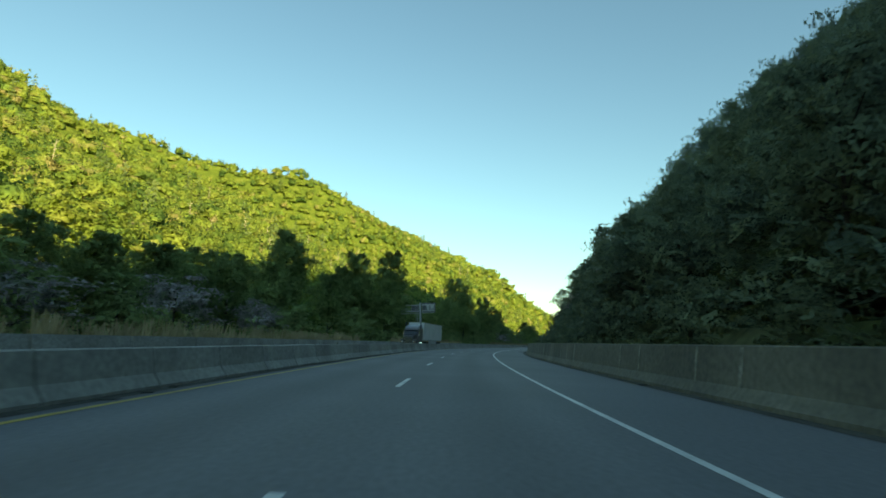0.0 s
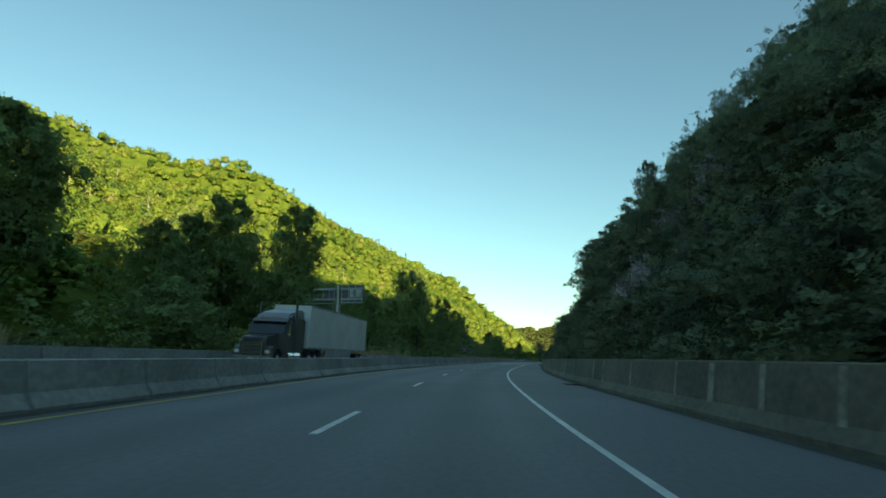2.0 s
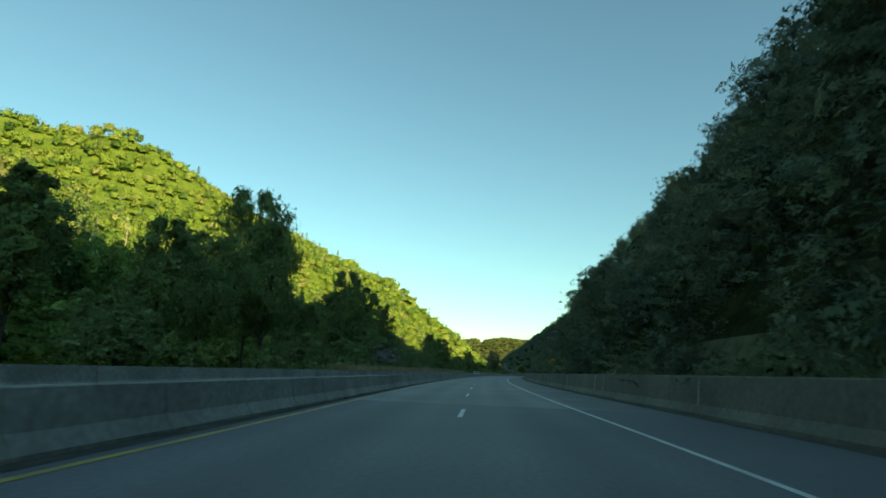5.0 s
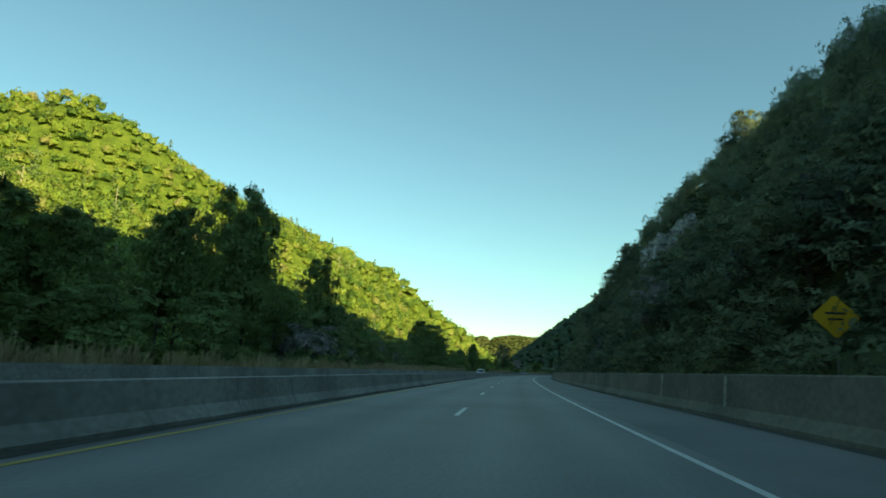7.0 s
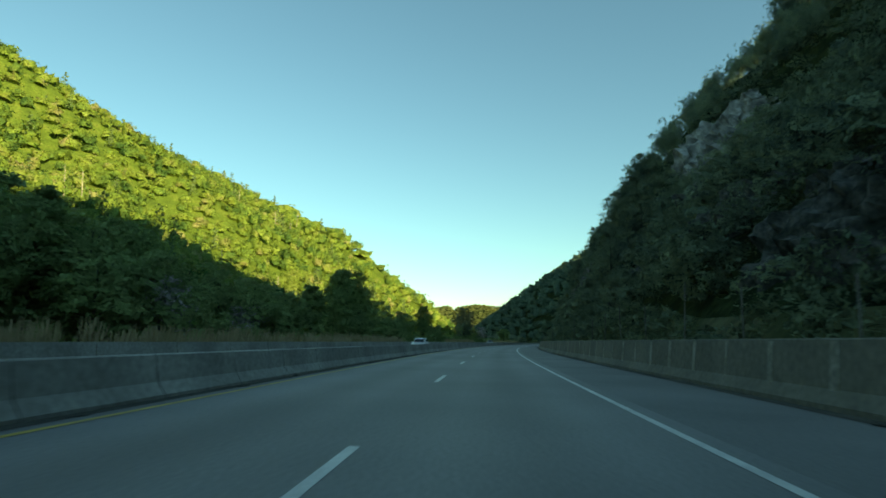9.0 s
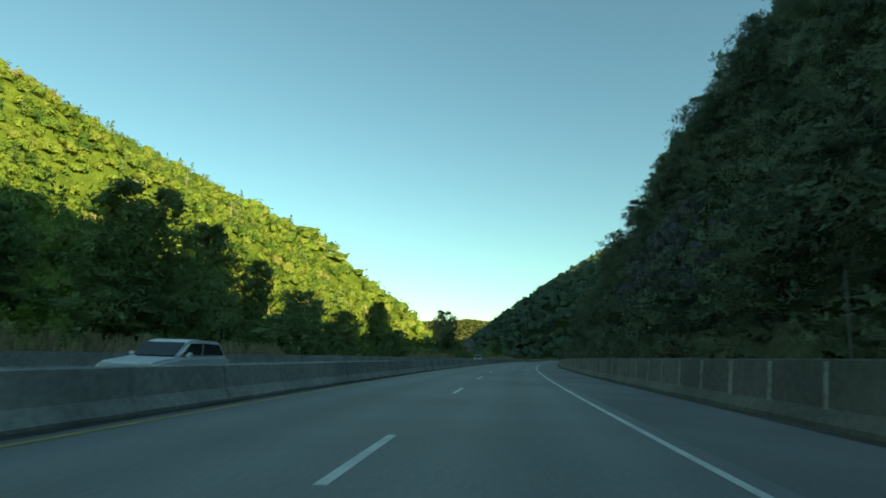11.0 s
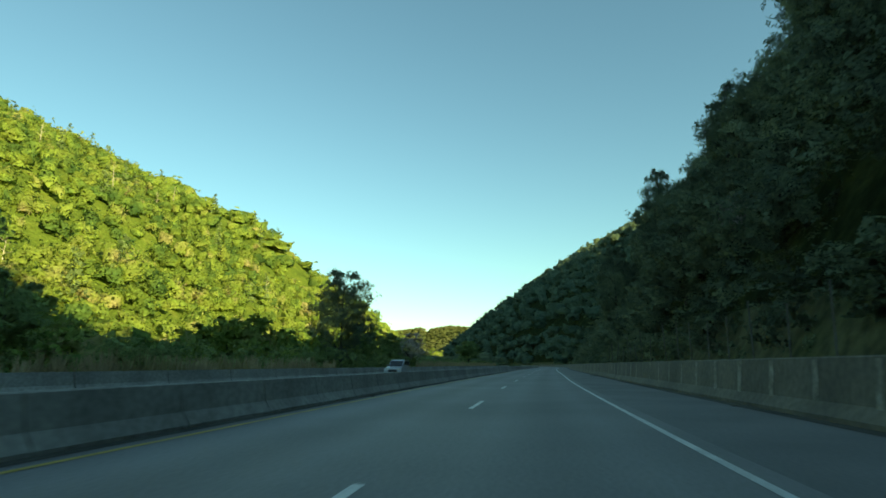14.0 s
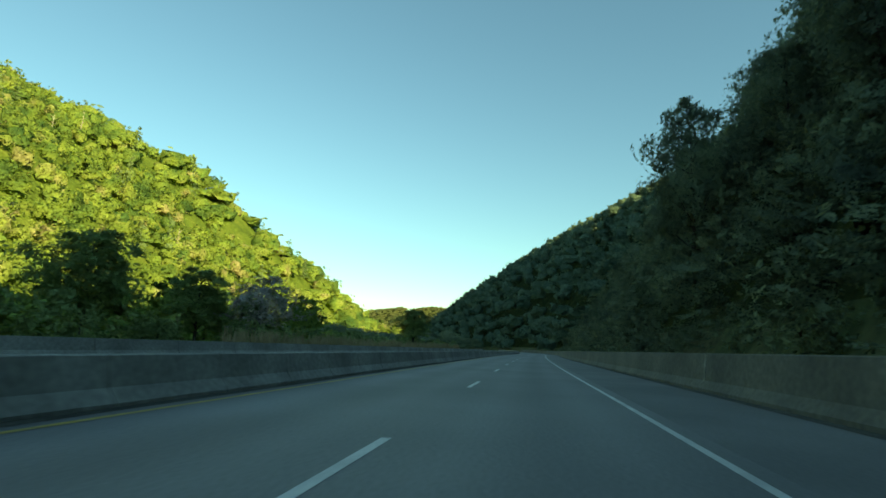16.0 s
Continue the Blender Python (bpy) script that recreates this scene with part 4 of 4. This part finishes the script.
# ---------------------------------------------------------------- sign gantry
def sign_gantry(m):
    root = thing("sign_gantry", m, "grey steel sign gantry with ladder and catwalk, seen from behind", "road sign")
    bm = tube(0.36, 0.27, (0, 0, -0.75), (0, 0, 9.55), 20)
    tube(0.3, 0.3, (0, 0, 9.55), (0, 0, 9.62), 20, bm)
    part("pole", bm, STEEL, root)
    bm = box(1.1, 1.1, 0.06, (0, 0, -0.72), 0.01)
    for a in range(8):
        tube(0.03, 0.03, (0.45 * math.cos(a * 0.785), 0.45 * math.sin(a * 0.785), -0.71), (0.45 * math.cos(a * 0.785), 0.45 * math.sin(a * 0.785), -0.59), 6, bm)
    part("base_plate", bm, STEEL, root)
    part("footing", box(2.2, 1.6, 0.5, (0, 0, -0.99), 0.03), CONCRETE, root, "grey concrete footing")
    for z in (7.75, 9.1):
        part("beam", box(7.0, 0.22, 0.22, (-0.1, 0.32, z), 0.02), STEEL, root)
    cab = part("sign_cabinet", box(3.1, 1.0, 2.3, (1.85, 0.85, 8.45), 0.04), DULL_STEEL, root, "dark grey sign cabinet")
    for k in range(4):
        part("frame_rib", box(0.09, 0.07, 2.3, (0.42 + k * 0.955, 0.32, 8.45), 0.01), STEEL, cab)
    for k, w in ((0, 0.9), (1, 0.8), (2, 0.95)):
        part("back_panel", box(w * 0.77, 0.03, 1.15, (0.9 + k * 0.955, 0.335, 8.55), 0.01), PANEL_PALE if k else DULL_STEEL, cab, "worn pale access panel" if k else "grey access panel")
    part("rail", box(3.1, 0.1, 0.1, (1.85, 0.3, 7.28), 0.01), STEEL, cab)
    cab2 = part("side_cabinet", box(1.9, 0.6, 1.7, (-1.4, 0.75, 8.35), 0.03), DULL_STEEL, root, "grey equipment cabinet")
    for k in range(3):
        part("frame_rib", box(0.07, 0.06, 1.7, (-2.2 + k * 0.8, 0.42, 8.35), 0.01), STEEL, cab2)
    walk_ = part("catwalk", box(4.4, 0.8, 0.07, (-2.5, 0.2, 7.2), 0.01), STEEL, root)
    for k in range(6):
        part("rail_post", tube(0.025, 0.025, (-4.6 + k * 0.6, -0.15, 7.2), (-4.6 + k * 0.6, -0.15, 8.3), 6), STEEL, walk_)
    for z in (7.75, 8.3):
        part("handrail", tube(0.025, 0.025, (-4.6, -0.15, z), (-1.6, -0.15, z), 6), STEEL, walk_)
    ladder = part("ladder", tube(0.03, 0.03, (-0.62, -0.35, 1.5), (-0.62, -0.35, 9.0), 6), STEEL, root)
    part("stile", tube(0.03, 0.03, (-0.62, 0.1, 1.5), (-0.62, 0.1, 9.0), 6), STEEL, ladder)
    for k in range(25):
        part("rung", tube(0.016, 0.016, (-0.62, -0.35, 1.6 + k * 0.3), (-0.62, 0.1, 1.6 + k * 0.3), 5), STEEL, ladder)
    for k in range(8):
        z = 1.9 + k * 1.0
        bm = bmesh.new()
        for a in range(6):
            p = [(-0.62 - 0.62 * math.sin(math.pi * (a + q) / 6), -0.125 - 0.36 * math.cos(math.pi * (a + q) / 6), z) for q in (0, 1)]
            tube(0.02, 0.02, p[0], p[1], 5, bm)
        part("cage_hoop", bm, STEEL, ladder)
    for y in (-0.35, -0.125, 0.1):
        part("cage_bar", tube(0.016, 0.016, (-1.18 if y == -0.125 else -1.0, y, 1.9), (-1.18 if y == -0.125 else -1.0, y, 8.9), 5), STEEL, ladder)
    for z in (1.7, 4.6, 7.4):
        part("bracket", box(0.5, 0.06, 0.06, (-0.42, -0.12, z), 0.005), STEEL, ladder)
    part("control_box", box(0.45, 0.35, 0.9, (0.75, -0.2, -0.3), 0.02), DULL_STEEL, root, "dark control box")
    return root


p = at(125.0, -20.5)
sign_gantry(Matrix.Translation((p.x, p.y, float(land(np.array(p.x), np.array(p.y))))) @ pose(0, 0, 0, 0, -3.0, bearing(125)) @ Matrix.Diagonal((0.95, 0.95, 0.99, 1)))


# ---------------------------------------------------------------- warning sign
def warning_sign(m):
    root = thing("warning_sign", m, "yellow diamond warning sign with two dark lines of lettering", "road sign")
    part("post", box(0.05, 0.04, 3.2, (0, 0.03, 1.4), 0.005), OLD_STEEL, root)
    bm = box(0.8, 0.006, 0.8, (0, 0, 0), 0.0)
    bmesh.ops.bevel(bm, geom=[e for e in bm.edges if abs(e.verts[0].co.x - e.verts[1].co.x) < 1e-4 and abs(e.verts[0].co.z - e.verts[1].co.z) < 1e-4], offset=0.04, segments=3, affect="EDGES")
    bm.transform(Matrix.Translation((0, -0.004, 2.68)) @ pose(0, 0, 0, 0, 45, 0))
    plate = part("plate", bm, SIGN_YELLOW, root)
    for z, w in ((2.765, 0.48), (2.615, 0.36)):
        part("lettering", box(w, 0.003, 0.055, (0, -0.0095, z)), SIGN_BLACK, plate, "dark illegible lettering")
    for z in (2.45, 2.8):
        part("bolt", tube(0.012, 0.012, (0, -0.016, z), (0, 0.0, z), 6), STEEL, plate)
    return root


p = at(222.0, 7.7)
warning_sign(Matrix.Translation((p.x, p.y, 0.08)) @ pose(0, 0, 0, 0, 1.5, bearing(222) - 4))


# ---------------------------------------------------------------- drains in the shoulder
def drain_grate(m):
    root = thing("drain_grate", m, "dark iron drain grate set in the shoulder beside the wall", "drain", "shoulder drains")
    frame_ = bmesh.new()
    for x, y, sx, sy in ((-0.42, 0, 0.06, 1.3), (0.42, 0, 0.06, 1.3), (0, -0.62, 0.9, 0.06), (0, 0.62, 0.9, 0.06)):
        box(sx, sy, 0.016, (x, y, 0.012), bm=frame_)
    part("frame", frame_, DARK_IRON, root)
    # A flat black sheet stands in for the drain's dark depth.
    part("well_shade", box(0.8, 1.2, 0.006, (0, 0, 0.009)), SIGN_BLACK, root, "black sheet painted as the dark below the bars")
    bar = None
    for k in range(9):
        q = Matrix.Translation((0, -0.52 + 0.13 * k, 0.018))
        if bar is None:
            bar = part("bar", box(0.78, 0.035, 0.01), DARK_IRON, root, m=q)
        else:
            piece("bar", bar.data, root, q)
    return root


# litter and grit that gathers along the feet of the barriers
def clod(r):
    """A lump of dried mud and leaves, one metre across."""
    bm = bmesh.new()
    bmesh.ops.create_icosphere(bm, subdivisions=1, radius=0.5)
    for v in bm.verts:
        v.co *= r.uniform(0.7, 1.2)
        v.co.z = max(0.0, v.co.z) * 0.5
    return bm


rc = random.Random(17)
_clod = None
for i in range(70):
    s = rc.uniform(5, 490)
    u = MEDIAN + 0.36 + rc.uniform(0, 0.3) if i % 2 else RIGHT_WALL - 0.42 - rc.uniform(0, 0.35)
    m = Matrix.Translation(at(s, u, 0.008)) @ pose(0, 0, 0, 0, 0, rc.uniform(0, 360)) @ Matrix.Diagonal((rc.uniform(0.08, 0.22), rc.uniform(0.15, 0.5), rc.uniform(0.06, 0.16), 1))
    if _clod is None:
        _clod = thing("debris", m, "small dark clod of mud and leaves at the barrier's foot", "debris", "roadside debris")
        part("clod", clod(rc), GUTTER, _clod)
    else:
        q = copy_thing(_clod, m)
        q.matrix_basis = m

DARK_IRON = material("rusty drain iron", (0.05, 0.042, 0.036), 0.8, 0.4, 0.3, 0.003)
for s, u in ((82.5, 5.0), (398.5, 5.0), (472.3, 5.0)):
    drain_grate(Matrix.Translation(at(s, u, 0.0)) @ pose(0, 0, 0, 0, 0, bearing(s)))


# ---------------------------------------------------------------- vehicles
def wheel(parent, x, y, r, w, rim_mat=CHROME):
    t = part("wheel", bmesh.new(), RUBBER, parent, m=Matrix.Translation((x, y, r)))
    bm = tube(r, r, (-w / 2, 0, 0), (w / 2, 0, 0), 24)
    es = [e for e in bm.edges if abs(e.verts[0].co.x - e.verts[1].co.x) < 1e-4]
    bmesh.ops.bevel(bm, geom=es, offset=0.05 * r / 0.5, segments=2, affect="EDGES")
    bm.to_mesh(t.data)
    bm.free()
    side = 1 if x > 0 else -1
    bm = tube(r * 0.6, r * 0.52, (side * w * 0.44, 0, 0), (side * (w * 0.5 + 0.015), 0, 0), 18)
    tube(r * 0.22, r * 0.16, (side * w * 0.5, 0, 0), (side * (w * 0.5 + 0.07), 0, 0), 10, bm)
    part("rim", bm, rim_mat, t, "bright metal rim")


def semi_truck(m):
    """Nose at the origin, pointing along +y; the trailer runs back along -y."""
    root = thing("semi_truck", m, "dark bonneted truck with a long white box trailer", "truck")
    part("hood", solid([(0.0, 0.75), (0.02, 1.55), (-0.15, 1.78), (-1.9, 2.02), (-2.0, 0.75)], -0.78, 0.78, 0.06), TRUCK_DARK, root)
    gr = part("grille", box(1.15, 0.06, 0.95, (0, 0.03, 1.22), 0.02), SIGN_BLACK, root, "dark grille with bright horizontal bars")
    for k in range(9):
        part("grille_bar", box(1.13, 0.03, 0.045, (0, 0.07, 0.84 + k * 0.095), 0.01), CHROME, gr, "chrome bar")
    for x in (-0.58, 0.58):
        part("grille_frame", box(0.06, 0.06, 0.98, (x, 0.06, 1.22), 0.015), CHROME, gr, "chrome bar")
    bp = part("bumper", box(2.35, 0.28, 0.42, (0, 0.02, 0.52), 0.07), CHROME, root, "chrome front bumper")
    part("plate_bar", box(0.35, 0.01, 0.16, (0, 0.17, 0.52)), TRUCK_WHITE, bp)
    for x in (-0.92, 0.92):
        fe = part("fender", solid([(0.0, 0.55), (-0.02, 1.12), (-0.35, 1.3), (-1.15, 1.3), (-1.6, 0.95), (-1.45, 0.9), (-1.2, 1.1), (-0.5, 1.1), (-0.3, 0.6)], x - 0.25, x + 0.25, 0.03), TRUCK_DARK, root)
        part("headlight", box(0.3, 0.08, 0.2, (x, 0.0, 0.95), 0.04), LAMP, fe, "clear headlight")
        part("turn_lamp", box(0.14, 0.06, 0.16, (x * 1.17, -0.02, 0.95), 0.03), AMBER, fe, "amber turn lamp")
        wheel(root, x * 1.09, -0.95, 0.51, 0.3)
        part("mirror", box(0.12, 0.1, 0.7, (x * 1.42, -2.15, 2.25), 0.03), CHROME, root)
        part("mirror_arm", tube(0.02, 0.02, (x * 1.2, -2.2, 2.5), (x * 1.42, -2.15, 2.5), 6), CHROME, root)
        part("exhaust_pipe", tube(0.075, 0.075, (x * 1.3, -3.35, 0.9), (x * 1.3, -3.35, 4.05), 12), DULL_STEEL, root, "upright dull metal exhaust pipe")
        part("fuel_tank", tube(0.33, 0.33, (x * 1.06, -2.35, 0.72), (x * 1.06, -4.4, 0.72), 18), CHROME, root, "polished fuel tank")
        part("side_window", box(0.03, 0.85, 0.62, (x * 1.26, -2.75, 2.32), 0.02), CAR_GLASS, root)
        part("step", box(0.3, 0.9, 0.05, (x * 1.05, -2.2, 0.42), 0.01), CHROME, root)
    cab = part("cab", solid([(-1.75, 0.7), (-1.8, 1.95), (-2.25, 2.75), (-2.5, 2.95), (-5.1, 3.15), (-5.1, 0.85)], -1.22, 1.22, 0.09), TRUCK_DARK, root)
    part("windscreen", solid([(-1.79, 2.0), (-2.22, 2.72), (-2.26, 2.70), (-1.84, 1.98)], -1.05, 1.05, 0.01), CAR_GLASS, cab, "dark windscreen", Matrix.Translation((0, 0.05, 0.02)))
    part("visor", solid([(-2.05, 2.72), (-1.98, 2.78), (-2.45, 3.02), (-2.5, 2.95)], -1.12, 1.12, 0.02), TRUCK_DARK, cab, "dark sun visor")
    part("roof_fairing", solid([(-2.4, 2.95), (-2.9, 3.35), (-5.1, 3.75), (-5.1, 3.05)], -1.1, 1.1, 0.12), TRUCK_GREY, root, "grey roof fairing")
    for x in (-0.6, -0.3, 0, 0.3, 0.6):
        part("marker_lamp", box(0.1, 0.06, 0.05, (x, -2.42, 3.06), 0.01), AMBER, cab, "amber marker lamp")
    part("chassis", box(0.9, 7.6, 0.25, (0, -4.6, 0.78), 0.02), TRUCK_DARK, root)
    for y in (-6.1, -7.4):
        for x in (-1.0, 1.0):
            wheel(root, x, y, 0.51, 0.6)
    box_ = part("trailer_box", box(2.6, 16.2, 2.85, (0, -5.75 - 8.1, 2.68), 0.03), TRUCK_WHITE, root, "plain white trailer box")
    for z in (1.28, 4.08):
        for x in (-1.305, 1.305):
            part("side_rail", box(0.03, 16.2, 0.12, (x, -13.85, z), 0.005), PANEL_PALE, box_)
    for k in range(15):
        for x in (-1.303, 1.303):
            part("panel_rib", box(0.008, 0.03, 2.6, (x, -6.3 - k * 1.03, 2.68)), TRUCK_WHITE, box_)
    for x in (-1.28, 1.28):
        part("side_skirt", box(0.03, 7.0, 0.75, (x, -13.2, 0.85), 0.01), PANEL_PALE, root, "pale aerodynamic side skirt")
        part("landing_leg", box(0.12, 0.12, 0.9, (x * 0.7, -8.9, 0.75), 0.01), TRUCK_DARK, root)
    for y in (-19.2, -20.5):
        for x in (-1.0, 1.0):
            wheel(root, x, y, 0.51, 0.6)
    part("rear_guard", box(2.2, 0.1, 0.12, (0, -21.8, 0.55), 0.01), DULL_STEEL, root)
    return root


p = at(86.2, -12.6)
semi_truck(Matrix.Translation((p.x, p.y, FAR_ROAD)) @ pose(0, 0, 0, 0, 0, bearing(99) + 180))


def car(name, m, label, paint, length, width, height, boxy):
    """A passenger car, nose at +y."""
    root = thing(name, m, label, "car")
    L, H, b = length / 2, height, boxy
    wa, wb = 0.6 * L, -0.58 * L
    body = part("body", solid([(L, 0.32), (L, 0.62), (L - 0.12, 0.86 * H / 1.7), (0.36 * L, 0.62 * H), (-L + 0.1, 0.64 * H), (-L, 0.5 * H), (-L, 0.32)], -width / 2, width / 2, 0.09), paint, root)
    roof_back = -L + 0.12 + (0.5 - b) * 0.9
    cabin = part("cabin", solid([(0.4 * L, 0.6 * H), (0.13 * L, 0.93 * H), (-0.05 * L, H), (roof_back - 0.02, 0.97 * H), (-L + 0.08, 0.62 * H)], -width / 2 + 0.13, width / 2 - 0.13, 0.08), paint, root)
    part("windscreen", solid([(0.39 * L, 0.63 * H), (0.15 * L, 0.92 * H), (0.12 * L, 0.9 * H), (0.34 * L, 0.62 * H)], -width / 2 + 0.24, width / 2 - 0.24, 0.01), CAR_GLASS, cabin, "dark windscreen", Matrix.Translation((0, 0.045, 0.012)))
    for x in (-1, 1):
        mid = -0.24 * L
        for pane in ([(0.24 * L, 0.66 * H), (0.08 * L, 0.91 * H), (mid + 0.04, 0.915 * H), (mid + 0.04, 0.66 * H)], [(mid - 0.04, 0.66 * H), (mid - 0.04, 0.915 * H), (roof_back + 0.12, 0.9 * H), (-L + 0.3, 0.66 * H)]):
            part("side_window", solid(pane, x * (width / 2 - 0.134), x * (width / 2 - 0.118), 0), CAR_GLASS, cabin, "dark side window")
            part("door_handle", box(0.02, 0.16, 0.03, (x * (width / 2 + 0.004), pane[3][0] - 0.25 if pane[0][0] > 0 else mid - 0.35, 0.58 * H), 0.006), paint, body)
        part("headlight", box(0.38, 0.1, 0.15, (x * (width / 2 - 0.3), L - 0.07, 0.74 * H / 1.7), 0.03), LAMP, body, "clear headlight")
        part("mirror", box(0.2, 0.12, 0.16, (x * (width / 2 + 0.08), 0.24 * L, 0.66 * H), 0.04), paint, body)
        part("tail_light", box(0.14, 0.05, 0.3, (x * (width / 2 - 0.12), -L, 0.52 * H), 0.02), SIGN_YELLOW, body)
        for y in (wa, wb):
            wheel(root, x * (width / 2 - 0.12), y, 0.34, 0.22, STEEL)
    part("grille", box(width * 0.5, 0.05, 0.2, (0, L - 0.005, 0.56 * H / 1.7), 0.02), SIGN_BLACK, body, "black grille")
    part("bumper", box(width * 0.94, 0.14, 0.2, (0, L - 0.02, 0.38), 0.05), paint, body)
    return root


p = at_far(471.0, -11.2)
car("sport_utility_vehicle", Matrix.Translation((p.x, p.y, FAR_ROAD)) @ pose(0, 0, 0, 0, 0, bearing(471) + 180), "boxy silver sport utility vehicle on the far carriageway", CAR_SILVER, 4.15, 1.78, 1.68, 0.5)
p = at_far(343, -9.0)
car("sedan", Matrix.Translation((p.x, p.y, FAR_ROAD)) @ pose(0, 0, 0, 0, 0, bearing(343) + 180), "white car coming along the far carriageway", CAR_WHITE, 4.6, 1.8, 1.45, 0.0)
